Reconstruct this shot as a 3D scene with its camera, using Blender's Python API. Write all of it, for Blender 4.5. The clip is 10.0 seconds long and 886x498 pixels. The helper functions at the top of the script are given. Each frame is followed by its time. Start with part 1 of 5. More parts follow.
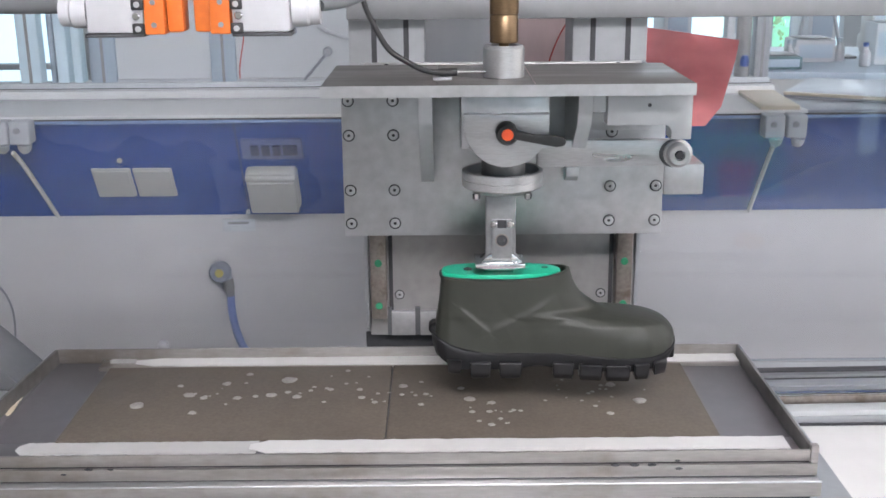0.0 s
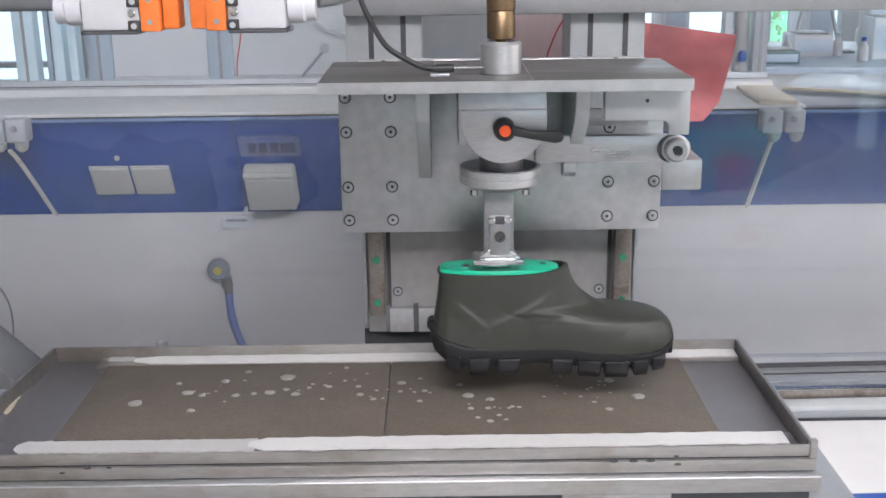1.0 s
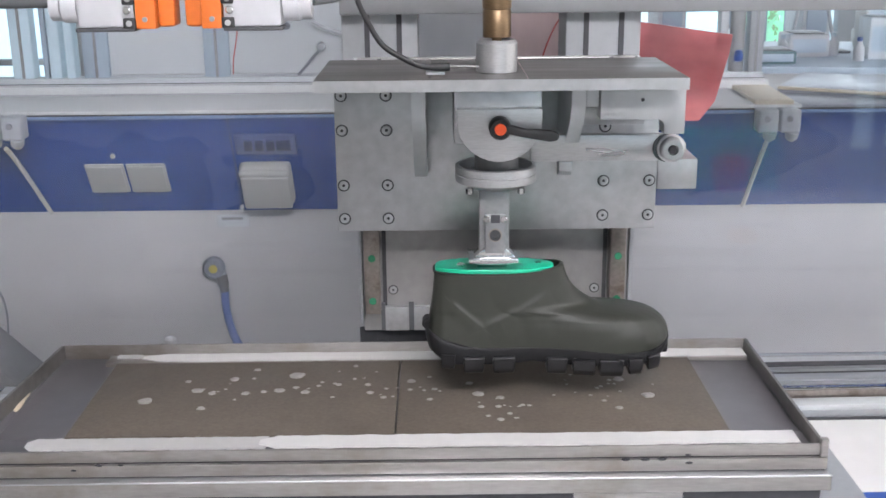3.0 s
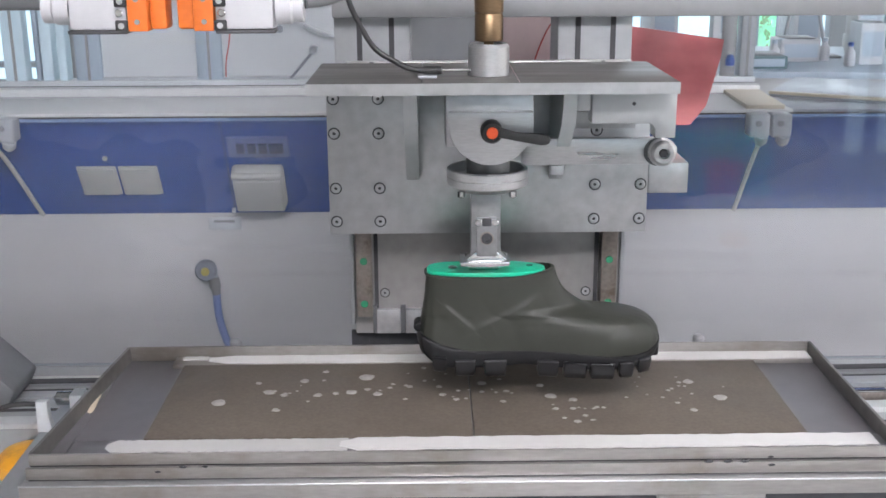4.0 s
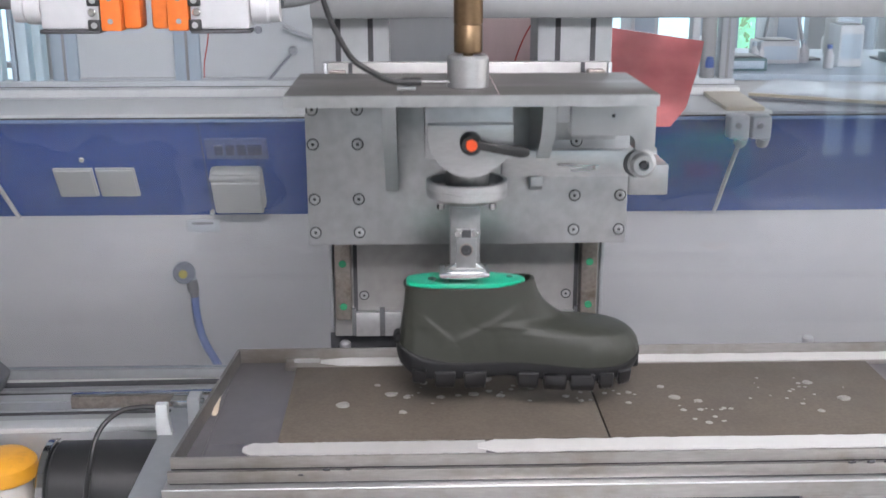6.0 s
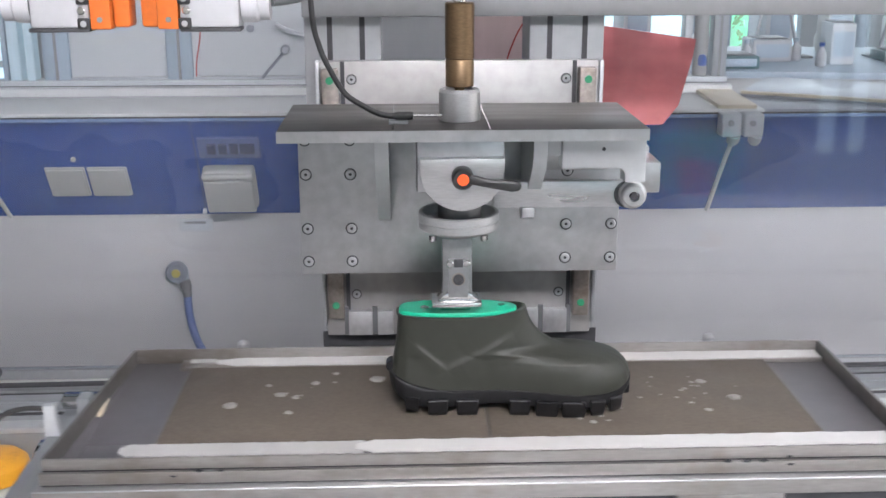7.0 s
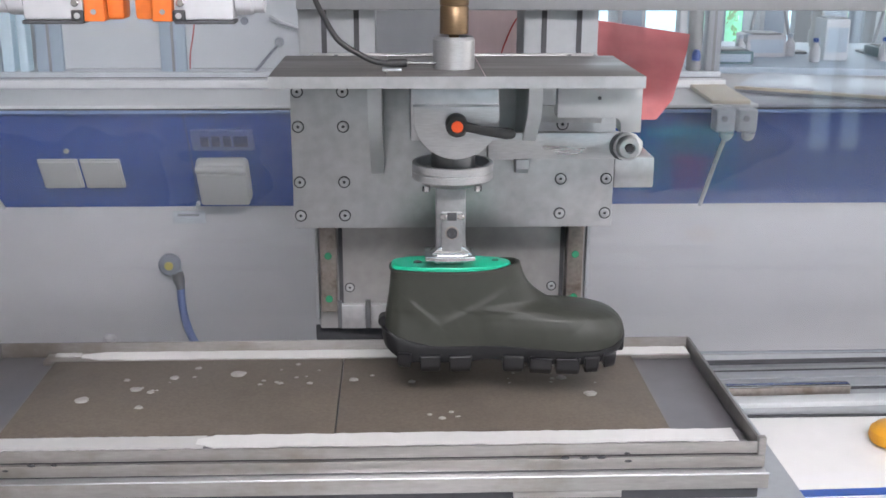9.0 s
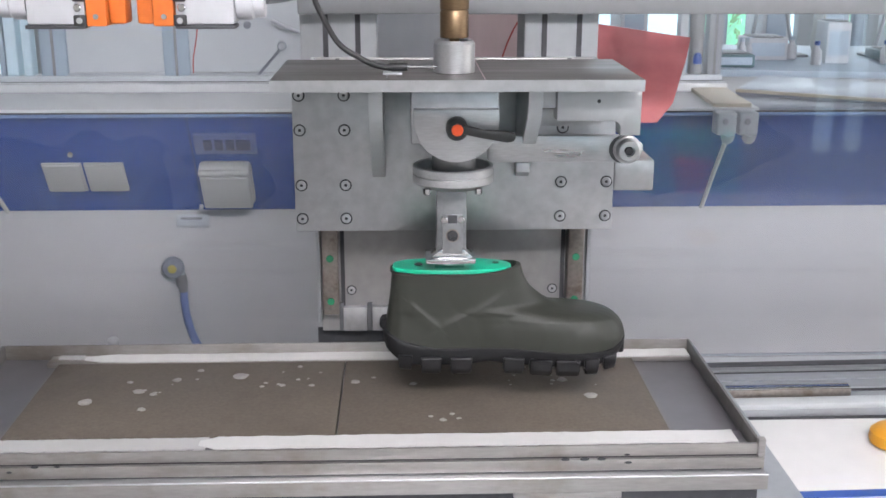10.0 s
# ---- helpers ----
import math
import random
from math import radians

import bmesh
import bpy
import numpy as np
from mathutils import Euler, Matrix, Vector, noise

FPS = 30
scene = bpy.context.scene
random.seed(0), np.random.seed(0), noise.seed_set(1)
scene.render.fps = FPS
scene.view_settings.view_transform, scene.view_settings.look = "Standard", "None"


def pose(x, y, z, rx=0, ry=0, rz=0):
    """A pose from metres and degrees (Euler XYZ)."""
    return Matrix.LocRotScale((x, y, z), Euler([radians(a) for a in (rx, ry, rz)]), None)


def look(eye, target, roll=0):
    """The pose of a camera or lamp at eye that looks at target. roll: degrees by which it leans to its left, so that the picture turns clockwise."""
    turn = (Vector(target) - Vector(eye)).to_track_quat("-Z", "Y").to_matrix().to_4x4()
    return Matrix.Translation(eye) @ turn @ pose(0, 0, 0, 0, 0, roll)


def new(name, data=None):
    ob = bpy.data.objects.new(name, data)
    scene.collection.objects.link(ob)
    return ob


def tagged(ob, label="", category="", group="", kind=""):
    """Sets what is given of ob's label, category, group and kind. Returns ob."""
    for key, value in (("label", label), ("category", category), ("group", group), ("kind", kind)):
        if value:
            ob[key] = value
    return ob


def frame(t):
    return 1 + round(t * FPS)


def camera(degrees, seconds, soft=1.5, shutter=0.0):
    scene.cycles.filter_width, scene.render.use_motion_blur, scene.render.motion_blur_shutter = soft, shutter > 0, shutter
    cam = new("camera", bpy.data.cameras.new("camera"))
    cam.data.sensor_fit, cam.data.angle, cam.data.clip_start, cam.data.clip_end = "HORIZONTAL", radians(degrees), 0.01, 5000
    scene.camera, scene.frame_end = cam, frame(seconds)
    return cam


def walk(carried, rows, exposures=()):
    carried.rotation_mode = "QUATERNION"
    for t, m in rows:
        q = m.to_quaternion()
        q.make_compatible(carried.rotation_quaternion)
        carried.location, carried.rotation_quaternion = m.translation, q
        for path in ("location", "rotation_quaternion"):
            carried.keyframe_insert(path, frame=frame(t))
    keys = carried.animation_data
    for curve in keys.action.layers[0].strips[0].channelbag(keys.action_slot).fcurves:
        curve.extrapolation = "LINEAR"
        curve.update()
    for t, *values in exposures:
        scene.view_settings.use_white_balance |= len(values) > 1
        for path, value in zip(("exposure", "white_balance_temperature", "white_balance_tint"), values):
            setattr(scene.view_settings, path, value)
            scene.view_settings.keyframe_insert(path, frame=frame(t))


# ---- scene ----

# ---- camera and its walk ----
cam = camera(44.0, 10.0, soft=1.6, shutter=0.5)


def aim(x, y, z, yaw, pitch, lean):
    return pose(x, y, z, 90 + pitch, 0, yaw) @ pose(0, 0, 0, 0, 0, lean)


PATH = [
    (0.0, -0.0001, -0.0003, 1.3703, 0.0, -16.21, -0.51),
    (0.5, 0.0004, -0.0007, 1.3701, -0.02, -16.25, -0.70),
    (1.0, 0.0010, 0.0014, 1.3697, -0.06, -16.39, -0.73),
    (1.5, 0.0010, 0.0042, 1.3690, -0.21, -16.48, -0.70),
    (2.0, 0.0011, 0.0066, 1.3682, -0.32, -16.50, -0.62),
    (2.5, 0.0015, 0.0040, 1.3688, -0.20, -16.49, -0.54),
    (4.0, 0.0036, -0.0020, 1.3694, -0.65, -16.26, -0.29),
    (4.5, 0.0034, 0.0004, 1.3693, -0.91, -16.15, 0.0),
    (5.0, 0.0038, 0.0024, 1.3692, -1.12, -16.07, -0.06),
    (5.5, 0.0046, 0.0053, 1.3684, -1.43, -16.12, -0.04),
    (7.0, 0.0084, 0.0082, 1.3668, -1.99, -16.24, -0.12),
    (7.5, 0.0087, 0.0084, 1.3667, -2.09, -16.28, -0.09),
    (8.0, 0.0076, 0.0108, 1.3672, -2.10, -16.39, -0.10),
    (8.5, 0.0082, 0.0094, 1.3673, -2.17, -16.45, -0.05),
    (9.0, 0.0085, 0.0075, 1.3675, -2.35, -16.58, 0.26),
    (9.5, 0.0104, 0.0028, 1.3688, -2.33, -16.60, 0.22),
    (10.0, 0.0122, 0.0, 1.3686, -2.13, -16.40, 0.14),
]
walk(cam, [(t, aim(*p)) for t, *p in PATH], [(0.0, 0.0, 6350, 11), (10.0, 0.0, 6350, 11)])

# how far the head has dropped and the tray has slid, by time
HEAD = [(0, 0), (5.85, 0), (6.0, -0.012), (6.15, -0.036), (6.3, -0.053), (7.58, -0.053), (7.64, -0.044), (7.7, -0.021), (7.8, -0.0105), (7.9, -0.0045), (8.05, 0), (10.0, 0)]
TRAY = [(0, 0), (2.72, 0), (2.85, 0.007), (3.4, 0.0635), (4.0, 0.125), (4.5, 0.174), (5.0, 0.2215), (5.5, 0.270), (5.7, 0.290),
        (5.9, 0.308), (6.05, 0.313), (6.5, 0.313), (6.58, 0.301), (6.8, 0.237), (7.0, 0.178), (7.25, 0.100), (7.5, 0.022), (7.56, 0.006), (7.64, 0.001), (10.0, 0.001)]


def at_time(rows, t):
    return float(np.interp(t, [r[0] for r in rows], [r[1] for r in rows]))


# ---- light ----
world = bpy.data.worlds.new("world")
scene.world = world
world.use_nodes = True
sky = world.node_tree.nodes.new("ShaderNodeTexSky")
sky.sky_type, sky.sun_disc, sky.sun_elevation, sky.sun_rotation = "NISHITA", False, radians(40), radians(60)
world.node_tree.links.new(sky.outputs[0], world.node_tree.nodes["Background"].inputs["Color"])
world.node_tree.nodes["Background"].inputs["Strength"].default_value = 0.12


def window_light(name, m, w, h, watts, colour):
    lamp = bpy.data.lights.new(name, "AREA")
    lamp.shape, lamp.size, lamp.size_y, lamp.energy, lamp.color = "RECTANGLE", w, h, watts, colour
    new(name, lamp).matrix_world = m
    return lamp


# Side and back lamps are added fill; no such windows are in view
window_light("side_fill_light", look((3.38, 0.9, 1.75), (0, 1.2, 1.0)), 3.4, 1.5, 42, (1.0, 0.955, 0.94))
window_light("back_fill_light", look((0.4, -2.85, 1.8), (0.2, 1.5, 0.9)), 4.0, 1.5, 2.5, (1.0, 0.97, 0.99))
window_light("skylight_far_window", look((1.0, 5.85, 1.9), (0.4, 2.0, 1.2)), 4.5, 1.8, 62, (0.92, 0.98, 1.0))


# ---- materials ----
def mat(name, colour, rough=0.5, metal=0.0, spread=0.12, scale=30.0, bump=0.0, bump_scale=200.0, stretch=(1, 1, 1), coat=0.0, rough_spread=0.1, dirt_glare=0.0, dirt_glare_colour=(0.08, 0.06, 0.045), dirt_glare_scale=9.0, local=True):
    m = bpy.data.materials.new(name)
    m.use_nodes = True
    nt = m.node_tree
    n, link = nt.nodes, nt.links.new
    b = n["Principled BSDF"]
    b.inputs["Metallic"].default_value = metal
    b.inputs["Coat Weight"].default_value = coat
    b.inputs["Coat Roughness"].default_value = 0.08
    tc, mp = n.new("ShaderNodeTexCoord"), n.new("ShaderNodeMapping")
    mp.inputs["Scale"].default_value = stretch
    link(tc.outputs["Object"], mp.inputs["Vector"])
    big, fine = n.new("ShaderNodeTexNoise"), n.new("ShaderNodeTexNoise")
    big.inputs["Scale"].default_value, big.inputs["Detail"].default_value = scale * 0.25, 4
    fine.inputs["Scale"].default_value, fine.inputs["Detail"].default_value = scale * 4, 5
    link(mp.outputs[0], big.inputs["Vector"]), link(mp.outputs[0], fine.inputs["Vector"])
    add = n.new("ShaderNodeMath")
    add.operation = "ADD"
    link(big.outputs["Fac"], add.inputs[0]), link(fine.outputs["Fac"], add.inputs[1])
    ramp = n.new("ShaderNodeMapRange")
    ramp.inputs["From Min"].default_value, ramp.inputs["From Max"].default_value = 0.6, 1.4
    ramp.inputs["To Min"].default_value, ramp.inputs["To Max"].default_value = 1 - spread, 1 + spread
    link(add.outputs[0], ramp.inputs["Value"])
    mul = n.new("ShaderNodeVectorMath")
    mul.operation = "SCALE"
    mul.inputs[0].default_value = colour
    link(ramp.outputs[0], mul.inputs["Scale"])
    last = mul.outputs[0]
    if dirt_glare:
        dn, dr, dm = n.new("ShaderNodeTexNoise"), n.new("ShaderNodeMapRange"), n.new("ShaderNodeMix")
        dn.inputs["Scale"].default_value, dn.inputs["Detail"].default_value, dn.inputs["Roughness"].default_value = dirt_glare_scale, 7, 0.65
        link(tc.outputs["Object"], dn.inputs["Vector"])
        dr.inputs["From Min"].default_value, dr.inputs["From Max"].default_value = 0.52, 0.72
        dr.inputs["To Max"].default_value = dirt_glare
        link(dn.outputs["Fac"], dr.inputs["Value"])
        dm.data_type = "RGBA"
        link(dr.outputs[0], dm.inputs["Factor"])
        link(last, dm.inputs["A"])
        dm.inputs["B"].default_value = (*dirt_glare_colour, 1)
        last = dm.outputs["Result"]
    link(last, b.inputs["Base Color"])
    rr = n.new("ShaderNodeMapRange")
    rr.inputs["From Min"].default_value, rr.inputs["From Max"].default_value = 0.3, 0.7
    rr.inputs["To Min"].default_value, rr.inputs["To Max"].default_value = max(0.02, rough - rough_spread), min(1, rough + rough_spread)
    link(big.outputs["Fac"], rr.inputs["Value"])
    link(rr.outputs[0], b.inputs["Roughness"])
    if bump:
        bn, bp = n.new("ShaderNodeTexNoise"), n.new("ShaderNodeBump")
        bn.inputs["Scale"].default_value, bn.inputs["Detail"].default_value = bump_scale, 4
        link(mp.outputs[0], bn.inputs["Vector"])
        bp.inputs["Strength"].default_value, bp.inputs["Distance"].default_value = bump, 0.001
        link(bn.outputs["Fac"], bp.inputs["Height"])
        link(bp.outputs[0], b.inputs["Normal"])
    return m


def glow(name, colour, strength):
    m = bpy.data.materials.new(name)
    m.use_nodes = True
    b = m.node_tree.nodes["Principled BSDF"]
    b.inputs["Base Color"].default_value = (*colour, 1)
    b.inputs["Emission Color"].default_value = (*colour, 1)
    b.inputs["Emission Strength"].default_value = strength
    return m


def sheet(name, tint, clear, haze, haze_colour=(0.8, 0.82, 0.85), rough=0.03, uneven=0.4):
    """A thin clear plastic sheet: it lets light through, mirrors by Fresnel, and adds a pale diffuse haze."""
    m = bpy.data.materials.new(name)
    m.use_nodes = True
    nt = m.node_tree
    n, link = nt.nodes, nt.links.new
    n.remove(n["Principled BSDF"])
    tr, gl, df, fr = n.new("ShaderNodeBsdfTransparent"), n.new("ShaderNodeBsdfGlossy"), n.new("ShaderNodeBsdfDiffuse"), n.new("ShaderNodeFresnel")
    tr.inputs["Color"].default_value = (*tint, 1)
    gl.inputs["Roughness"].default_value = rough
    df.inputs["Color"].default_value = (*haze_colour, 1)
    fr.inputs["IOR"].default_value = 1.5
    a, b = n.new("ShaderNodeMixShader"), n.new("ShaderNodeMixShader")
    nz, mr = n.new("ShaderNodeTexNoise"), n.new("ShaderNodeMapRange")
    nz.inputs["Scale"].default_value, nz.inputs["Detail"].default_value = 3.0, 6
    mr.inputs["From Min"].default_value, mr.inputs["From Max"].default_value = 0.3, 0.7
    mr.inputs["To Min"].default_value, mr.inputs["To Max"].default_value = haze * (1 - uneven), haze * (1 + uneven)
    link(nz.outputs["Fac"], mr.inputs["Value"]), link(mr.outputs[0], a.inputs[0])
    link(tr.outputs[0], a.inputs[1]), link(df.outputs[0], a.inputs[2])
    link(fr.outputs[0], b.inputs[0]), link(a.outputs[0], b.inputs[1]), link(gl.outputs[0], b.inputs[2])
    link(b.outputs[0], n["Material Output"].inputs["Surface"])
    return m


STEEL = mat("machined_steel", (0.49, 0.50, 0.51), 0.40, 0.85, 0.16, 16, 0.05, 300, dirt_glare=0.25, dirt_glare_colour=(0.30, 0.29, 0.28), dirt_glare_scale=14)
STEEL_BRUSHED = mat("brushed_steel", (0.50, 0.505, 0.51), 0.36, 0.85, 0.14, 22, 0.06, 260, stretch=(1, 8, 8))
TRAY_STEEL = mat("stained_tray_steel", (0.315, 0.298, 0.285), 0.40, 0.7, 0.15, 14, 0.06, 220, stretch=(1, 6, 6), dirt_glare=0.7, dirt_glare_colour=(0.20, 0.17, 0.14), dirt_glare_scale=7)
TRAY_FLOOR = mat("tray_floor_steel", (0.104, 0.100, 0.108), 0.34, 0.0, 0.12, 12, 0.05, 200, dirt_glare=0.4, dirt_glare_colour=(0.15, 0.14, 0.15), dirt_glare_scale=10)
# Side rims: tray stains, and their shading put into a darker colour
TRAY_RIM = mat("stained_shaded_rim", (0.20, 0.19, 0.182), 0.42, 0.6, 0.2, 16, 0.06, 220, dirt_glare=0.6, dirt_glare_colour=(0.10, 0.085, 0.07), dirt_glare_scale=9)
SILL_GREY = mat("blue_grey_sill", (0.30, 0.31, 0.35), 0.4, 0, 0.08, 8, 0.03, 200, dirt_glare=0.3, dirt_glare_colour=(0.2, 0.2, 0.24), dirt_glare_scale=5)
EDGE_HIGHLIGHT = mat("pale_blue_highlight", (0.16, 0.25, 0.46), 0.3, 0, 0.08, 8)
# Dark base carries the dark reflections on the plate top
PLATE = mat("ground_steel_plate", (0.105, 0.100, 0.097), 0.5, 0.2, 0.14, 16, 0.05, 240, stretch=(1, 8, 8), dirt_glare=0.4, dirt_glare_colour=(0.22, 0.19, 0.17), dirt_glare_scale=9)
# Darker steel: the flange's shade on the shank is in the colour
SHANK = mat("shaded_dull_steel", (0.27, 0.275, 0.28), 0.42, 0.8, 0.18, 30, 0.05, 240, dirt_glare=0.4, dirt_glare_colour=(0.16, 0.15, 0.15), dirt_glare_scale=22)
RAIL_PLATE = mat("bright_rail_plate", (0.36, 0.355, 0.352), 0.42, 0.6, 0.14, 14, 0.05, 240, dirt_glare=0.3, dirt_glare_colour=(0.30, 0.28, 0.26), dirt_glare_scale=10)
CHROME = mat("polished_chrome", (0.66, 0.66, 0.66), 0.16, 1.0, 0.06, 40)
BRASS = mat("oiled_bronze", (0.165, 0.110, 0.062), 0.38, 0.8, 0.25, 40, 0.05, 200, stretch=(1, 1, 3), dirt_glare=0.5, dirt_glare_colour=(0.12, 0.08, 0.045), dirt_glare_scale=30)
ALU = mat("anodised_aluminium", (0.37, 0.385, 0.40), 0.45, 0.6, 0.07, 18, 0.03, 300)
# Upper beam's copy of the aluminium, with its shade put into the colour
ALU_SHADE = mat("shaded_beam_aluminium", (0.135, 0.13, 0.145), 0.55, 0.3, 0.08, 18, 0.03, 300)
ALU_BEAM = mat("grey_beam_aluminium", (0.23, 0.235, 0.245), 0.5, 0.5, 0.07, 18, 0.03, 300)
# Near-black: carries the shade of slots and gaps; also seals, screws, grease
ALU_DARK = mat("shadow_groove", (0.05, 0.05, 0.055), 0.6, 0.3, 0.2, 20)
ALU_PALE = mat("pale_aluminium", (0.50, 0.52, 0.53), 0.5, 0.3, 0.06, 18, 0.03, 300)
RAIL = mat("oily_rail_steel", (0.26, 0.23, 0.21), 0.4, 0.7, 0.3, 40, 0.06, 200, dirt_glare=0.7, dirt_glare_colour=(0.12, 0.075, 0.05), dirt_glare_scale=35)
GREEN_CAP = mat("green_plastic", (0.02, 0.20, 0.10), 0.5, 0, 0.15, 60)
LAST_GREEN = mat("green_last_plastic", (0.008, 0.37, 0.22), 0.42, 0, 0.06, 40, 0.04, 300)
RUBBER = mat("olive_rubber", (0.023, 0.0245, 0.0185), 0.52, 0, 0.10, 20, 0.05, 500, rough_spread=0.06)
SOLE = mat("black_sole_rubber", (0.010, 0.010, 0.011), 0.55, 0, 0.25, 40, 0.10, 400)
WET_SOLE = mat("wet_sole_rubber", (0.008, 0.008, 0.009), 0.27, 0, 0.25, 40, 0.10, 400)
BLACK = mat("black_plastic", (0.018, 0.018, 0.019), 0.42, 0, 0.15, 40, 0.03, 300)
ORANGE = mat("orange_plastic", (0.54, 0.13, 0.022), 0.45, 0, 0.14, 40, 0.03, 300)
ORANGE_CAP = mat("orange_cap", (0.85, 0.10, 0.02), 0.4, 0, 0.05, 40)
WHITE_PLASTIC = mat("white_plastic", (0.40, 0.405, 0.42), 0.45, 0, 0.05, 30, 0.02, 300)
CREAM = mat("cream_plastic", (0.45, 0.44, 0.41), 0.5, 0, 0.05, 30, 0.02, 300)
BLUE = mat("blue_trunking", (0.012, 0.058, 0.270), 0.30, 0, 0.10, 6, 0.02, 200)
# Wall blotches carry smudges and the guard sheet's mottled reflections in the colour
WALL = mat("white_wall", (0.475, 0.46, 0.45), 0.75, 0, 0.06, 6, 0.08, 120, dirt_glare=0.35, dirt_glare_colour=(0.42, 0.39, 0.37), dirt_glare_scale=3)
SILL = mat("grey_sill", (0.60, 0.60, 0.59), 0.5, 0, 0.05, 8, 0.03, 200, dirt_glare=0.25, dirt_glare_colour=(0.42, 0.41, 0.40), dirt_glare_scale=5)
WOOD = mat("pale_beech", (0.58, 0.50, 0.38), 0.55, 0, 0.12, 14, 0.05, 120, stretch=(8, 1, 8))
FLOOR = mat("grey_floor", (0.20, 0.20, 0.20), 0.3, 0, 0.12, 4, 0.05, 90, dirt_glare=0.3)
CEIL = mat("grey_ceiling", (0.36, 0.36, 0.355), 0.9, 0, 0.03, 4)
BENCH = mat("white_bench", (0.68, 0.67, 0.66), 0.45, 0, 0.05, 6, 0.02, 200, dirt_glare=0.3, dirt_glare_colour=(0.55, 0.54, 0.52), dirt_glare_scale=5)
HOSE = mat("blue_hose", (0.15, 0.20, 0.40), 0.4, 0, 0.08, 30)
YELLOW = mat("yellow_plastic", (0.62, 0.29, 0.02), 0.45, 0, 0.10, 20, dirt_glare=0.8, dirt_glare_colour=(0.20, 0.11, 0.04), dirt_glare_scale=22)
PAINT = mat("white_paint_strip", (0.40, 0.395, 0.39), 0.55, 0, 0.04, 20, 0.10, 150, dirt_glare=0.22, dirt_glare_colour=(0.45, 0.43, 0.41), dirt_glare_scale=12)
PAINT_FRESH = mat("fresh_white_paint_strip", (0.53, 0.525, 0.52), 0.5, 0, 0.04, 20, 0.10, 150, dirt_glare=0.18, dirt_glare_colour=(0.45, 0.43, 0.41), dirt_glare_scale=12)
DARKGREY = mat("dark_grey_plastic", (0.10, 0.105, 0.11), 0.5, 0, 0.10, 20, 0.03, 200)
PANEL = mat("pale_panel", (0.51, 0.53, 0.54), 0.6, 0, 0.04, 5, 0.02, 200)
GREYBLUE = mat("grey_blue_frame", (0.35, 0.42, 0.49), 0.5, 0.2, 0.06, 12)
FOAM = mat("soap_foam", (0.27, 0.26, 0.245), 0.6, 0, 0.3, 300, 0.6, 900)
RED_CABLE = mat("red_cable", (0.45, 0.05, 0.04), 0.5, 0, 0.08, 30)
# Diffuse film puts the haze of reflections on the guard into its colour
CLEAR = sheet("clear_acrylic", (0.95, 0.965, 0.985), 0.9, 0.034, (0.72, 0.80, 0.88))
RED_SHEET = sheet("red_acrylic", (0.88, 0.36, 0.37), 0.5, 0.5, (0.88, 0.36, 0.37), 0.15, 0.22)
PINK_SHEET = sheet("pale_red_film", (0.92, 0.76, 0.76), 0.9, 0.8, (0.92, 0.74, 0.74), 0.15, 0.06)
# White backing card made translucent so the light panel behind brightens it
WHITE_FILM = sheet("see_through_card", (0.95, 0.95, 0.96), 0.9, 0.45, (0.92, 0.92, 0.93), 0.2, 0.06)
DAY = glow("bright_outdoors", (0.74, 0.91, 0.98), 1.35)
# Pale cyan glass frames; the reflected haze over them is in the colour too
GLASS_EDGE = mat("hazed_glass_edge", (0.58, 0.72, 0.78), 0.4, 0.1, 0.06, 12)
# Leaves glow by themselves, in place of sunlight on them
LEAF = glow("glowing_leaves", (0.36, 0.72, 0.52), 0.9)
LIGHT_TUBE = glow("lamp_diffuser", (1.0, 0.962, 0.978), 75.0)
LIGHT_DIM = glow("dim_added_diffuser", (1.0, 0.965, 0.985), 2.0)
LIGHT_SIDE = glow("side_fill_diffuser", (1.0, 0.965, 0.985), 26.0)


def tile_material():
    """Wet unglazed brown-grey tile: speckled body under a thin film of water."""
    m = mat("wet_stone_tile", (0.112, 0.095, 0.078), 0.55, 0, 0.20, 60, 0.10, 500, rough_spread=0.08, dirt_glare=0.35, dirt_glare_colour=(0.065, 0.058, 0.05), dirt_glare_scale=8)
    b = m.node_tree.nodes["Principled BSDF"]
    b.inputs["Coat Weight"].default_value = 0.03
    b.inputs["Coat Roughness"].default_value = 0.25
    b.inputs["Coat IOR"].default_value = 1.45
    return m


TILE = tile_material()
SOLE.node_tree.nodes["Principled BSDF"].inputs["Specular IOR Level"].default_value = 0.3
WET_SOLE.node_tree.nodes["Principled BSDF"].inputs["Specular IOR Level"].default_value = 0.5
TILE.node_tree.nodes["Principled BSDF"].inputs["Specular IOR Level"].default_value = 0.15
TRAY_FLOOR.node_tree.nodes["Principled BSDF"].inputs["Specular IOR Level"].default_value = 0.35


# ---- mesh helpers ----
def box(x0, x1, y0, y1, z0, z1, bevel=0.001, seg=2, bm=None):
    own = bmesh.new()
    bmesh.ops.create_cube(own, size=1, matrix=Matrix.LocRotScale(((x0 + x1) / 2, (y0 + y1) / 2, (z0 + z1) / 2), None, (x1 - x0, y1 - y0, z1 - z0)))
    if bevel:
        bmesh.ops.bevel(own, geom=own.edges[:], offset=min(bevel, 0.45 * min(x1 - x0, y1 - y0, z1 - z0)), segments=seg, affect="EDGES", profile=0.5)
    return own if bm is None else merge(bm, own)


def merge(a, b):
    """Adds b's geometry to a."""
    me = bpy.data.meshes.new("tmp")
    b.to_mesh(me), b.free()
    a.from_mesh(me)
    bpy.data.meshes.remove(me)
    return a


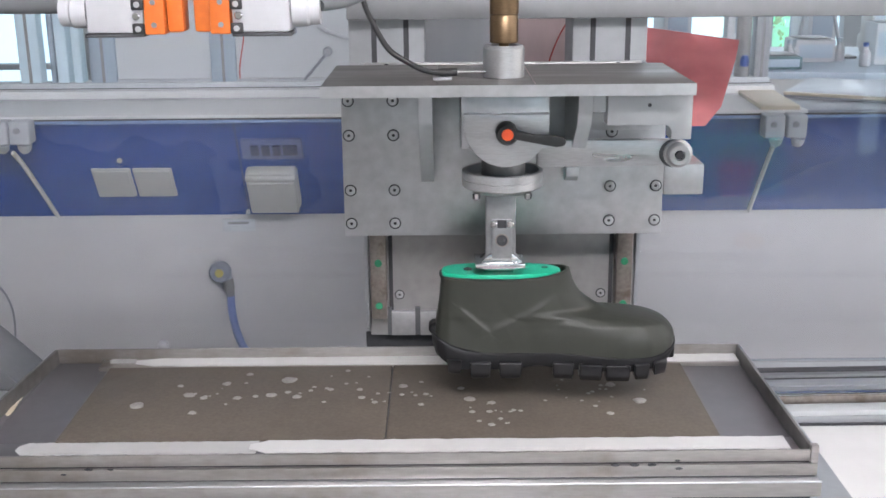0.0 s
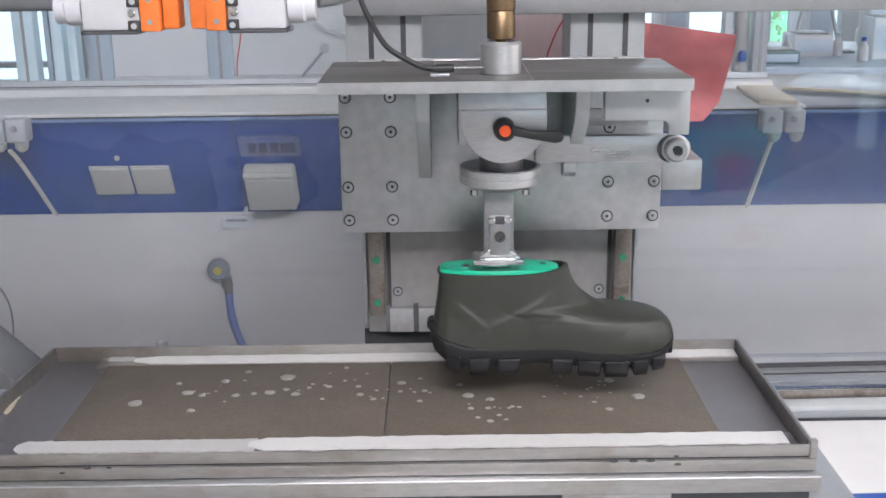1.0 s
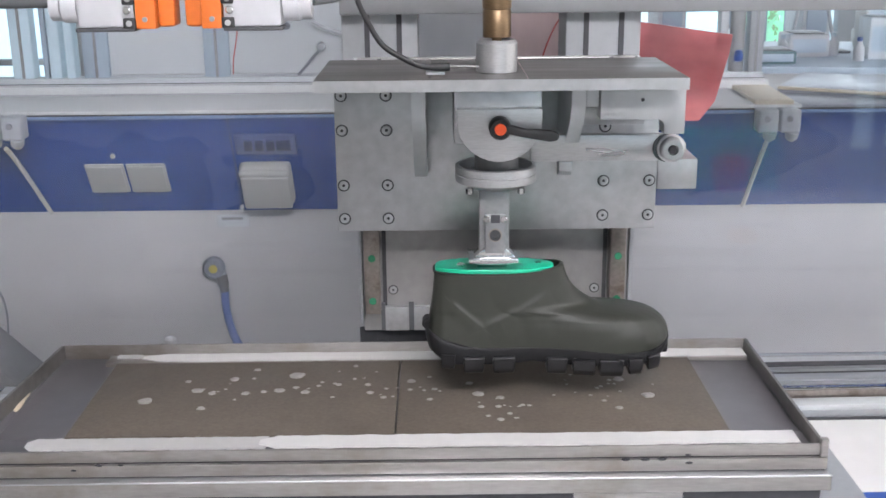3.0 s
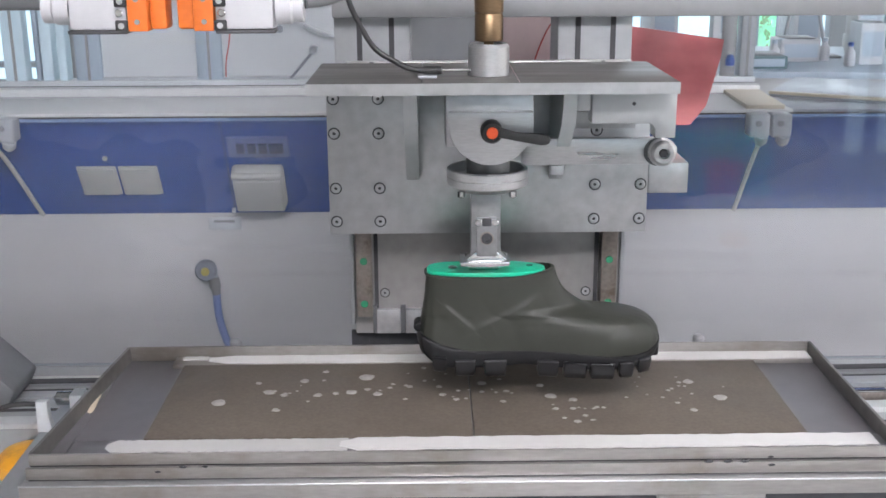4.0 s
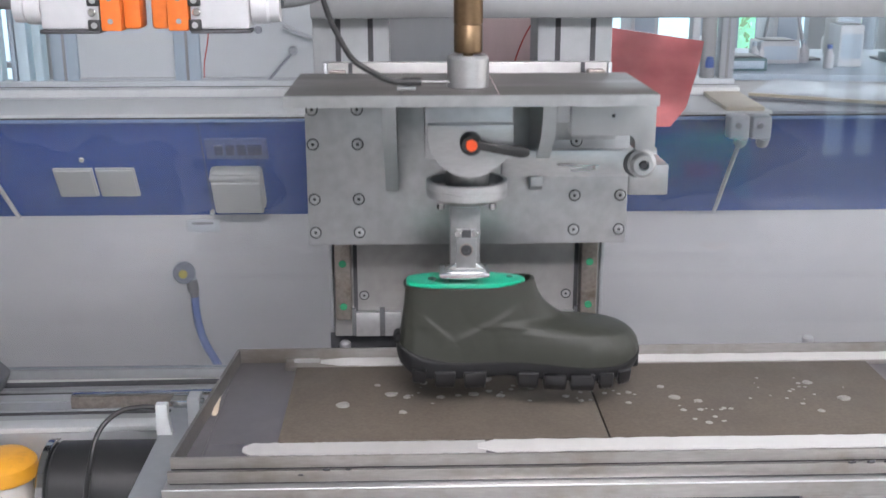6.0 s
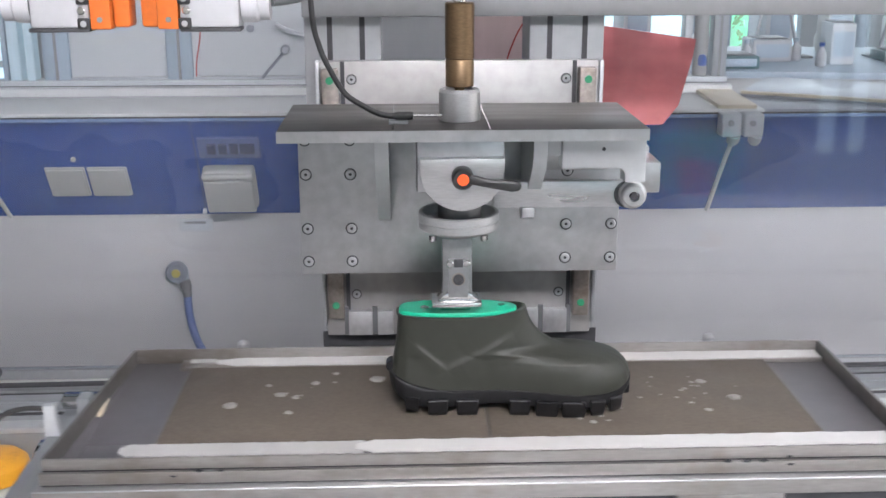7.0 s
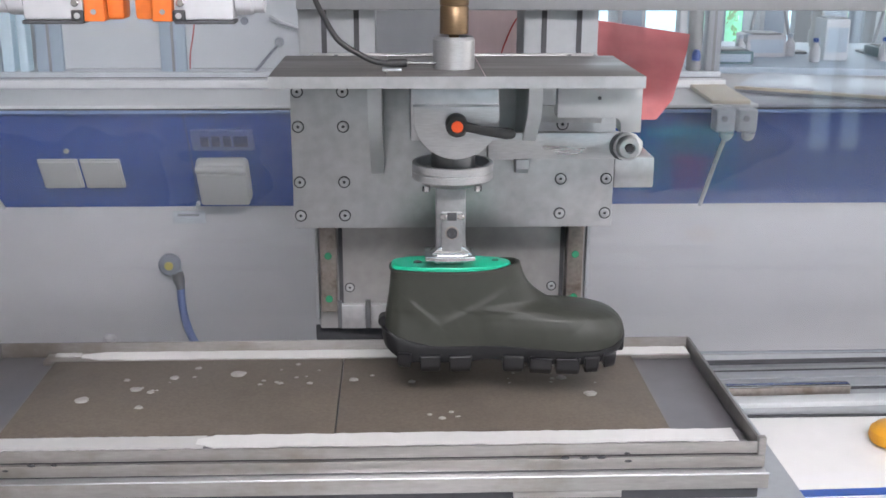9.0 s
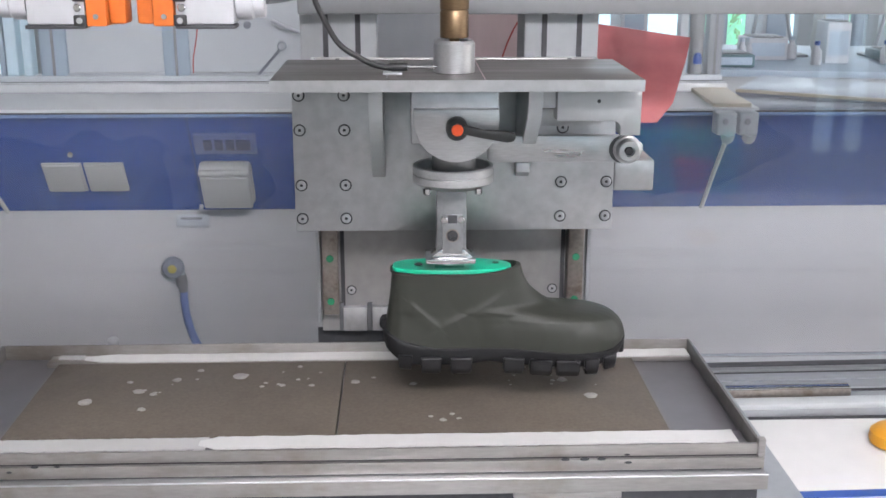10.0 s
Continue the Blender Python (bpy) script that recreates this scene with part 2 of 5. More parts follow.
def lathe(profile, m=Matrix(), n=32, bm=None):
    """Turns (radius, height) points about z, then moves the body by m."""
    own = bmesh.new()
    rings = []
    for r, h in profile:
        if r < 1e-6:
            rings.append([own.verts.new((0, 0, h))])
        else:
            rings.append([own.verts.new((r * math.cos(2 * math.pi * k / n), r * math.sin(2 * math.pi * k / n), h)) for k in range(n)])
    for a, b in zip(rings, rings[1:]):
        for k in range(n):
            q = [a[k % len(a)], a[(k + 1) % len(a)], b[(k + 1) % len(b)], b[k % len(b)]]
            q = list(dict.fromkeys(q))
            if len(q) > 2:
                own.faces.new(q)
    for ring in (rings[0], rings[-1]):
        if len(ring) > 2:
            own.faces.new(ring)
    bmesh.ops.recalc_face_normals(own, faces=own.faces[:])
    bmesh.ops.transform(own, matrix=m, verts=own.verts[:])
    return own if bm is None else merge(bm, own)


def rod(r, length, bevel=0.0008):
    b = min(bevel, r * 0.4)
    return [(0, 0), (r - b, 0), (r, b), (r, length - b), (r - b, length), (0, length)]


ALONG_X = Matrix.Rotation(radians(90), 4, "Y")
TO_FRONT = Matrix.Rotation(radians(90), 4, "X")


def shift(x, y, z):
    return Matrix.Translation((x, y, z))


def prism(points, depth, m=Matrix(), bevel=0.001, bm=None):
    """An outline in x and z, pushed out along y."""
    own = bmesh.new()
    f = own.faces.new([own.verts.new((x, 0, z)) for x, z in points])
    out = bmesh.ops.extrude_face_region(own, geom=[f])
    bmesh.ops.translate(own, vec=(0, depth, 0), verts=[v for v in out["geom"] if isinstance(v, bmesh.types.BMVert)])
    bmesh.ops.recalc_face_normals(own, faces=own.faces[:])
    if bevel:
        sharp = [e for e in own.edges if len(e.link_faces) == 2 and e.calc_face_angle(0) > 0.5]
        bmesh.ops.bevel(own, geom=sharp, offset=bevel, segments=2, affect="EDGES", profile=0.5)
    bmesh.ops.transform(own, matrix=m, verts=own.verts[:])
    return own if bm is None else merge(bm, own)


def tube(points, r, n=12, steps=8):
    """A round cable along a smooth line through the points."""
    pts = [Vector(p) for p in points]
    line = []
    for i in range(len(pts) - 1):
        p0, p1, p2, p3 = pts[max(i - 1, 0)], pts[i], pts[i + 1], pts[min(i + 2, len(pts) - 1)]
        for k in range(steps):
            t = k / steps
            line.append(0.5 * (2 * p1 + (p2 - p0) * t + (2 * p0 - 5 * p1 + 4 * p2 - p3) * t * t + (3 * p1 - p0 - 3 * p2 + p3) * t**3))
    line.append(pts[-1])
    own = bmesh.new()
    rings = []
    for i, p in enumerate(line):
        d = (line[min(i + 1, len(line) - 1)] - line[max(i - 1, 0)]).normalized()
        side = d.cross(Vector((0, 1, 0.3))).normalized()
        up = side.cross(d)
        rings.append([own.verts.new(p + r * (math.cos(2 * math.pi * k / n) * side + math.sin(2 * math.pi * k / n) * up)) for k in range(n)])
    for a, b in zip(rings, rings[1:]):
        for k in range(n):
            own.faces.new((a[k], a[(k + 1) % n], b[(k + 1) % n], b[k]))
    own.faces.new(rings[0]), own.faces.new(rings[-1])
    bmesh.ops.recalc_face_normals(own, faces=own.faces[:])
    return own


def mesh_of(name, bm, material, smooth=35):
    me = bpy.data.meshes.new(name)
    bm.to_mesh(me), bm.free()
    me.materials.append(material)
    me.polygons.foreach_set("use_smooth", [True] * len(me.polygons))
    me.set_sharp_from_angle(angle=radians(smooth))
    return me


def part(name, bm, material, parent=None, label="", smooth=35):
    """One mesh under its thing; the thing's base pose is taken off, so bm is in world metres."""
    ob = new(name, mesh_of(name, bm, material, smooth))
    if parent:
        ob.parent = parent
        base = parent
        off = Matrix()
        while base:
            off = off @ Matrix.Translation(base.location)
            base = base.parent
        ob.data.transform(off.inverted())
    if label:
        ob["label"] = label
    return ob


def thing(name, x, y, z, label, category, group="", kind=""):
    ob = new(name)
    ob.location = (x, y, z)
    return tagged(ob, label, category, group, kind)


def setting(name, bm, material, label, category):
    return tagged(part(name, bm, material), label, category, "", "structure")


# ---- the room ----
setting("floor", box(-3.6, 3.6, -3.1, 6.1, -0.1, 0, 0), FLOOR, "grey lab floor with faint scuffs", "floor")
setting("ceiling", box(-3.6, 3.6, -3.1, 6.1, 2.8, 2.9, 0), CEIL, "plain grey lab ceiling", "ceiling")
setting("wall_west", box(-3.6, -3.5, -3.1, 6.1, 0, 2.8, 0), WALL, "plain white painted side wall", "wall")


def wall_with_window(name, along, at, lo, hi, w0, w1, z0, z1):
    bm = bmesh.new()
    for a, b, c, d in ((lo, w0, 0, 2.8), (w1, hi, 0, 2.8), (w0, w1, 0, z0), (w0, w1, z1, 2.8)):
        box(*((a, b, at, at + 0.1) if along == "x" else (at, at + 0.1, a, b)), c, d, 0, bm=bm)
    return setting(name, bm, WALL, "white painted wall with a wide window opening", "wall")


# East and south window openings are assumed, to go with the fill lamps
wall_with_window("wall_east", "y", 3.5, -3.1, 6.1, -0.9, 2.7, 0.95, 2.5)
wall_with_window("wall_south", "x", -3.1, -3.5, 2.55, -1.7, 2.5, 1.0, 2.6)
setting("wall_south_end", box(2.95, 3.5, -3.1, -3.0, 0, 2.8, 0, bm=box(2.55, 2.95, -3.1, -3.0, 2.1, 2.8, 0)), WALL, "white painted wall round a glazed door", "wall")
# Unseen door with a glowing backdrop, added for a bright streak in the guard
door = thing("door_1", 2.75, -3.05, 0, "narrow glazed door with pale frame, added out of view for its reflection", "door", kind="structure")
for x0, x1 in ((2.552, 2.59), (2.72, 2.79), (2.91, 2.948)):
    part("stile", box(x0, x1, -3.08, -3.03, 0.001, 2.098, 0.003), ALU_PALE, door)
part("handle", lathe(rod(0.010, 0.12), shift(2.755, -3.02, 0.98) @ ALONG_X, 14), CHROME, door)
tagged(part("backdrop_south", box(1.9, 4.2, -4.05, -4.0, -0.2, 3.2, 0), DAY), "glowing backdrop added behind the unseen door", "backdrop", "", "structure")
wall_with_window("wall_north", "x", 6.0, -3.5, 3.5, -3.2, 3.3, 0.35, 2.6)

# low wall with the slanted blue trunking and the sill over it
setting("parapet_wall", box(-3.5, 3.5, 2.236, 2.55, 0, 0.7995, 0), WALL, "white painted parapet wall under the trunking", "wall")
setting("sill", box(-3.5, 0.705, 2.097, 2.311, 1.0265, 1.0325, 0.001), SILL, "pale grey sill board over the blue trunking", "sill")
# Same sill, with the weaker light on it put into blue-grey
setting("sill_far", box(0.706, 3.5, 2.099, 2.311, 1.0265, 1.0320, 0.001), SILL_GREY, "sill board past the wooden strip, darker blue-grey for less light", "sill")
# White strip added as the bright highlight line of the sill's back edge
setting("sill_highlight", box(-3.5, 0.705, 2.3050, 2.3105, 1.0328, 1.0350, 0.0008), WHITE_PLASTIC, "thin white strip along the sill, standing for its highlight line", "trim")
# Dark strip paints the shadow line under the sill edge
setting("sill_shadow_gap", box(-3.5, 3.5, 2.1010, 2.1035, 1.0225, 1.0263, 0), ALU_DARK, "dark strip for the shadow under the sill edge", "trim")
setting("sill_step", box(-3.5, 0.702, 2.311, 2.347, 1.0330, 1.0505, 0.001), SILL, "pale grey raised step behind the sill board", "sill")
setting("sill_backing", box(-3.5, 3.5, 2.3115, 2.55, 0.95, 1.0325, 0), WALL, "white wall under the glazing", "wall")
# Bluish highlight along the trunking's top edge, painted as a pale strip
setting("trunking_lip", box(-3.5, 3.5, 2.0985, 2.108, 1.0160, 1.0222, 0.0015), EDGE_HIGHLIGHT, "thin strip under the sill edge, pale blue for a highlight", "trim")


def trunking():
    bm = bmesh.new()
    prof = [(2.104, 1.026), (2.236, 0.80), (2.31, 0.80), (2.31, 1.0262), (2.104, 1.0262)]
    a = [bm.verts.new((-3.5, y, z)) for y, z in prof]
    b = [bm.verts.new((3.5, y, z)) for y, z in prof]
    bm.faces.new(a), bm.faces.new(b)
    for k in range(5):
        bm.faces.new((a[k], a[(k + 1) % 5], b[(k + 1) % 5], b[k]))
    bmesh.ops.recalc_face_normals(bm, faces=bm.faces[:])
    return bm


setting("cable_trunking", trunking(), BLUE, "glossy blue slanted cable trunking along the wall", "trunking")

SLANT = math.degrees(math.atan2(0.132, 0.226))


def on_trunking(x, down):
    """A pose on the slanted face, down metres below its top edge; z runs up the slope, -y out of it."""
    s = radians(SLANT)
    return pose(x, 2.104 + down * math.sin(s), 1.026 - down * math.cos(s), SLANT, 0, 0)


def placed(bm, m):
    bmesh.ops.transform(bm, matrix=m, verts=bm.verts[:])
    return bm


def wall_socket(x, down):
    s = thing("wall_socket", 0, 0, 0, "blank cream plastic cover plate on the blue trunking", "socket", "cover plates")
    m = on_trunking(x, down)
    part("frame", placed(box(-0.0395, 0.0395, -0.006, -0.0005, -0.038, 0.038, 0.006, 4), m), CREAM, s)
    part("cover", placed(box(-0.036, 0.036, -0.010, -0.006, -0.035, 0.035, 0.003, 3), m), CREAM, s)
    return s


wall_socket(-0.668, 0.164)
wall_socket(-0.585, 0.164)
small = thing("indicator_button", 0, 0, 0, "tiny pale button above the cover plates", "button")
part("button_cap", placed(lathe(rod(0.005, 0.006), TO_FRONT), on_trunking(-0.645, 0.105)), CREAM, small)

hood = thing("hooded_socket", 0, 0, 0, "cream socket outlet with a closed hinged lid", "socket")
m = on_trunking(-0.343, 0.166)
part("body", placed(box(-0.052, 0.052, -0.030, -0.0005, -0.058, 0.046, 0.010, 4), m), CREAM, hood)
part("lid", placed(box(-0.049, 0.049, -0.042, -0.031, -0.054, 0.032, 0.006, 4), m), CREAM, hood)
part("hinge", placed(lathe(rod(0.007, 0.10), shift(-0.05, -0.034, 0.038) @ ALONG_X), m), CREAM, hood)
part("lamp", placed(box(-0.059, -0.051, -0.050, -0.036, -0.052, -0.044, 0.002), m), WHITE_PLASTIC, hood, "small white lens")

breaker = thing("breaker_panel", 0, 0, 0, "blue-grey breaker cover with dark switches above the socket", "breaker")
m = on_trunking(-0.337, 0.077)
part("cover", placed(box(-0.060, 0.060, -0.006, -0.0005, -0.026, 0.026, 0.002), m), mat("blue_cover", (0.10, 0.13, 0.30), 0.4), breaker)
for k, w in ((-0.034, 0.008), (-0.012, 0.008), (0.010, 0.008), (0.036, 0.014)):
    part("switch", placed(box(k - w, k + w, -0.011, -0.006, -0.012, 0.012, 0.001), m), mat("switch_blue", (0.03, 0.045, 0.12), 0.4) if k == -0.034 else bpy.data.materials["switch_blue"], breaker)
SWITCH_BLUE = bpy.data.materials["switch_blue"]
setting("trunking_joint", placed(box(-0.0012, 0.0012, -0.0015, 0.0002, -0.262, 0, 0), on_trunking(-0.405, 0)), SWITCH_BLUE, "dark seam between trunking covers", "trim")


def plug_box(x, lead):
    p = thing("plug_connector", 0, 0, 0, "white twin plug connector hanging at the sill edge", "plug")
    for k in (-0.021, 0.021):
        bm = box(x + k - 0.0195, x + k + 0.0195, 2.055, 2.094, 0.985, 1.030, 0.005, 3)
        b = part("body", bm, WHITE_PLASTIC, p)
        part("pin_hole", lathe(rod(0.006, 0.004), shift(x + k - 0.003, 2.056, 1.012) @ TO_FRONT), mat("hole_grey", (0.25, 0.25, 0.25), 0.6) if "hole_grey" not in bpy.data.materials else bpy.data.materials["hole_grey"], b)
        part("collar", lathe([(0, 0), (0.007, 0), (0.012, 0.006), (0.013, 0.018), (0, 0.018)], pose(x + k + 0.004, 2.068, 0.969, 14, 8, 0)), WHITE_PLASTIC, b)
    part("lead", tube(lead, 0.0045), mat("grey_lead", (0.62, 0.61, 0.58), 0.5) if "grey_lead" not in bpy.data.materials else bpy.data.materials["grey_lead"], p)
    return p


plug_box(0.652, [(0.634, 2.07, 0.968), (0.636, 2.10, 0.94), (0.638, 2.155, 0.88), (0.640, 2.20, 0.83), (0.641, 2.228, 0.80)])
plug_box(-0.823, [(-0.822, 2.07, 0.968), (-0.818, 2.10, 0.94), (-0.812, 2.155, 0.88), (-0.808, 2.20, 0.83), (-0.806, 2.228, 0.80)])
plank = thing("wooden_strip", 0.65, 2.2, 1.033, "pale wooden strip lying on the sill", "plank")
part("strip", placed(box(-0.037, 0.037, -0.116, 0.116, 0, 0.0085, 0.001), pose(0.658, 2.2145, 1.0327, 0, 0, -3)), WOOD, plank)

valve = thing("wall_valve", -0.47, 2.23, 0.68, "round dark hose valve with yellow centre and blue hose", "valve")
part("knob", lathe([(0, 0), (0.018, 0), (0.023, 0.004), (0.023, 0.014), (0.019, 0.018), (0, 0.018)], shift(-0.470, 2.215, 0.683) @ TO_FRONT), mat("grey_knob", (0.19, 0.20, 0.225), 0.5), valve)
part("centre", lathe(rod(0.009, 0.004), shift(-0.470, 2.197, 0.683) @ TO_FRONT), mat("brass_centre", (0.45, 0.36, 0.08), 0.4, 0.3), valve, "yellow centre disc")
part("flange", lathe(rod(0.013, 0.022), shift(-0.470, 2.236, 0.683) @ TO_FRONT), ALU, valve)
part("fitting", lathe([(0, 0), (0.009, 0), (0.009, 0.012), (0.012, 0.014), (0.012, 0.036), (0.008, 0.040), (0, 0.040)], pose(-0.452, 2.212, 0.628, 0, -8, 0)), mat("tarnished_brass", (0.20, 0.19, 0.18), 0.4, 0.7), valve)
part("pipe_arm", tube([(-0.470, 2.216, 0.683), (-0.458, 2.212, 0.672), (-0.454, 2.212, 0.66)], 0.009), ALU, valve)
part("hose", tube([(-0.452, 2.212, 0.632), (-0.452, 2.212, 0.60), (-0.447, 2.212, 0.56), (-0.435, 2.210, 0.52), (-0.41, 2.205, 0.47), (-0.40, 2.205, 0.40)], 0.0085), HOSE, valve, "blue rubber hose")
tag_plate = thing("name_plate", -0.43, 2.234, 0.775, "small pale plate under the trunking with grey bars", "plate")
part("plate", box(-0.463, -0.395, 2.232, 2.2355, 0.764, 0.790, 0.001), ALU_PALE, tag_plate)
part("writing_bar", box(-0.452, -0.408, 2.2305, 2.2322, 0.780, 0.785, 0), bpy.data.materials["hole_grey"], tag_plate)

# glazed partition behind the sill
part_wall = thing("window_1", 0, 2.36, 1.05, "aluminium framed glazing over the sill", "window", kind="structure")
part("bottom_rail", box(-3.5, 0.702, 2.352, 2.40, 1.0330, 1.0625, 0.001), ALU_PALE, part_wall)
part("seal", box(-3.5, 0.702, 2.3475, 2.3515, 1.0330, 1.0515, 0), ALU_DARK, part_wall, "dark rubber seal")
part("top_rail", box(-3.5, 3.5, 2.35, 2.40, 1.95, 2.01, 0.002), ALU_PALE, part_wall)
for x0, x1, mt in ((-0.90, -0.855, GLASS_EDGE), (-0.834, -0.823, GREYBLUE), (-0.820, -0.796, GLASS_EDGE), (-0.785, -0.767, GLASS_EDGE), (-0.749, -0.694, GREYBLUE), (-0.492, -0.438, GREYBLUE), (0.40, 0.42, ALU), (0.606, 0.622, ALU_PALE), (0.668, 0.699, ALU)):
    mu = part("mullion", box(x0, x1, 2.355, 2.392, 1.0627, 1.95, 0.002), mt, part_wall)
    if x1 - x0 > 0.028:
        part("groove", box((x0 + x1) / 2 - 0.003, (x0 + x1) / 2 + 0.003, 2.3535, 2.3552, 1.063, 1.94, 0), bpy.data.materials["hole_grey"], mu)
part("panel", box(-0.694, -0.492, 2.366, 2.38, 1.0627, 1.95, 0), PANEL, part_wall, "pale grey infill panel")
part("panel", box(-0.438, 0.40, 2.366, 2.38, 1.0627, 1.95, 0), PANEL, part_wall, "pale grey infill panel")
part("panel_bead", box(-0.694, -0.492, 2.356, 2.3655, 1.0627, 1.069, 0.001), WHITE_PLASTIC, part_wall)
part("panel_bead", box(-0.438, 0.40, 2.356, 2.3655, 1.0627, 1.069, 0.001), WHITE_PLASTIC, part_wall)
part("seam_cable", tube([(-0.432, 2.36, 1.069), (-0.430, 2.36, 1.10), (-0.420, 2.36, 1.15), (-0.412, 2.36, 1.22)], 0.0014), RED_CABLE, part_wall, "thin red cable")
part("stay_arm", tube([(-0.2926, 2.355, 1.066), (-0.2417, 2.345, 1.123)], 0.003), bpy.data.materials["grey_knob"], part_wall, "slim grey window stay")
part("stay_knob", lathe([(0, 0), (0.008, 0), (0.010, 0.004), (0.010, 0.016), (0.007, 0.020), (0, 0.020)], shift(-0.2405, 2.355, 1.126) @ TO_FRONT), ALU, part_wall)
part("stay_arm", tube([(-0.260, 2.352, 1.178), (-0.2417, 2.35, 1.168), (-0.215, 2.35, 1.158), (-0.185, 2.35, 1.149)], 0.0045), WHITE_PLASTIC, part_wall)
part("hook", lathe(rod(0.008, 0.006), shift(-0.314, 2.3655, 1.168) @ TO_FRONT, 18), bpy.data.materials["grey_knob"], part_wall)
part("bolt_rod", lathe([(0, 0), (0.016, 0), (0.016, 0.4), (0, 0.4)], shift(0.646, 2.372, 1.0627), 16), bpy.data.materials["hole_grey"], part_wall)
part("bolt_knob", lathe([(0, 0), (0.009, 0.002), (0.010, 0.014), (0.006, 0.024), (0, 0.026)], shift(0.645, 2.35, 1.085), 16), BLUE, part_wall, "blue knob")
board = thing("table_board", 1.3, 2.6, 1.0, "blue-grey table board behind the glazing", "table")
part("board", placed(box(-0.9, 0.9, -0.3, 0.3, 0, 0.012, 0.001), pose(1.50, 2.76, 1.034, 0, 0, -8)), GREYBLUE, board)
part("edge", placed(box(-0.9, 0.9, -0.306, -0.3005, -0.002, 0.014, 0.001), pose(1.50, 2.76, 1.034, 0, 0, -8)), GREYBLUE, board)
for x, y in ((0.8, 2.7), (2.2, 2.5), (2.2, 3.0)):
    part("leg", box(x, x + 0.04, y, y + 0.04, 0, 1.034, 0.002), ALU, board)

plank_far = thing("grey_plank", 0.706, 2.262, 1.034, "dark grey plank with a pale wooden edge lying across the sill", "plank")
across = pose(0.706, 2.262, 1.0325, 0, 0, -29.5)
part("top", placed(box(0, 0.75, 0.004, 0.26, 0.0005, 0.0115, 0.001), across), SILL_GREY, plank_far)
part("wooden_edge", placed(box(0, 0.75, -0.001, 0.0035, 0.0060, 0.0128, 0.001), across), WOOD, plank_far, "pale wooden edge")


def far_box(x, y, w, d, h, material, label, category):
    b = thing("table_device", x, y, 1.046, label, category, "things on the far table")
    part("case", box(x - w, x + w, y - d, y + d, 1.0465, 1.0465 + h, 0.004), material, b)
    part("top_plate", box(x - w * 0.8, x + w * 0.8, y - d * 0.8, y + d * 0.8, 1.0467 + h, 1.0497 + h, 0.001), DARKGREY, b)
    part("front_panel", box(x - w * 0.85, x + w * 0.85, y - d - 0.002, y - d, 1.0465 + 0.2 * h, 1.0465 + 0.8 * h, 0.0005), GREYBLUE, b)


TEAL = mat("dark_teal_enamel", (0.06, 0.13, 0.14), 0.4, 0, 0.1, 20)
far_box(0.80, 2.66, 0.055, 0.05, 0.030, TEAL, "flat dark teal device on the far table", "device")
far_box(0.93, 2.80, 0.05, 0.05, 0.055, WHITE_PLASTIC, "white box shaped device on the far table", "device")
far_box(1.08, 2.72, 0.03, 0.04, 0.10, PANEL, "tall pale device on the far table", "device")
far_box(1.27, 2.78, 0.06, 0.05, 0.025, TEAL, "flat dark teal device on the far table", "device")
far_box(1.16, 2.95, 0.035, 0.04, 0.13, CREAM, "tall cream device on the far table", "device")
for x, y in ((0.86, 2.74), (0.885, 2.76), (1.0, 2.78), (1.02, 2.66), (1.20, 2.68), (1.38, 2.72)):
    bo = thing("bottle", x, y, 1.046, "small white plastic bottle on the far table", "bottle", "bottles")
    part("body", lathe([(0, 0), (0.012, 0), (0.013, 0.002), (0.013, 0.032), (0.006, 0.042), (0.006, 0.047), (0, 0.047)], shift(x, y, 1.0465), 18), WHITE_PLASTIC, bo)
    part("cap", lathe(rod(0.0068, 0.010), shift(x, y, 1.0937), 14), BLUE if x > 1 else GREYBLUE, bo)
for x, lean in ((0.91, 9), (1.03, -14), (1.24, 12)):
    st = thing("support_stand", x, 2.85, 1.046, "thin leaning steel support rod on the far table", "stand", "support rods")
    part("rod", lathe(rod(0.005, 0.5), pose(x, 2.85, 1.0497, 0, lean, 0), 12), ALU, st)
    part("foot", box(x - 0.03, x + 0.03, 2.82, 2.88, 1.0465, 1.0525, 0.001), DARKGREY, st)

# far room: windows with daylight and trees beyond, benches
outside = tagged(part("backdrop", box(-9, 9, 9.0, 9.05, -1, 6, 0), DAY), "bright hazy daylight outside", "backdrop", "", "structure")


def foliage(x, z, w, seed):
    rnd = random.Random(seed)
    bm = bmesh.new()
    for _ in range(260):
        a, r = rnd.uniform(0, 6.28), w * math.sqrt(rnd.random())
        c = Vector((x + r * math.cos(a), 8.2 + rnd.uniform(-0.4, 0.4), z + 0.8 * r * math.sin(a)))
        t = Matrix.Translation(c) @ Euler((rnd.uniform(0, 6), rnd.uniform(0, 6), rnd.uniform(0, 6))).to_matrix().to_4x4()
        q = [bm.verts.new(t @ Vector(v)) for v in ((-0.09, 0, 0), (0, -0.04, 0), (0.09, 0, 0), (0, 0.04, 0))]
        bm.faces.new(q)
    tr = thing("tree", x, 8.2, 0, "green leafy tree outside the window, its leaves glowing for daylight", "tree")
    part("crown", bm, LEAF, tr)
    part("trunk", lathe([(0.09, 0), (0.07, 1.0), (0.04, max(z, 1.1)), (0, max(z, 1.1) + 0.1)], shift(x, 8.2, 0), 10), WOOD, tr)


foliage(2.45, 0.62, 0.30, 3)
foliage(3.75, 0.75, 0.35, 4)
win = thing("window_2", 0, 6.05, 0.9, "tall far window with pale frames", "window", kind="structure")
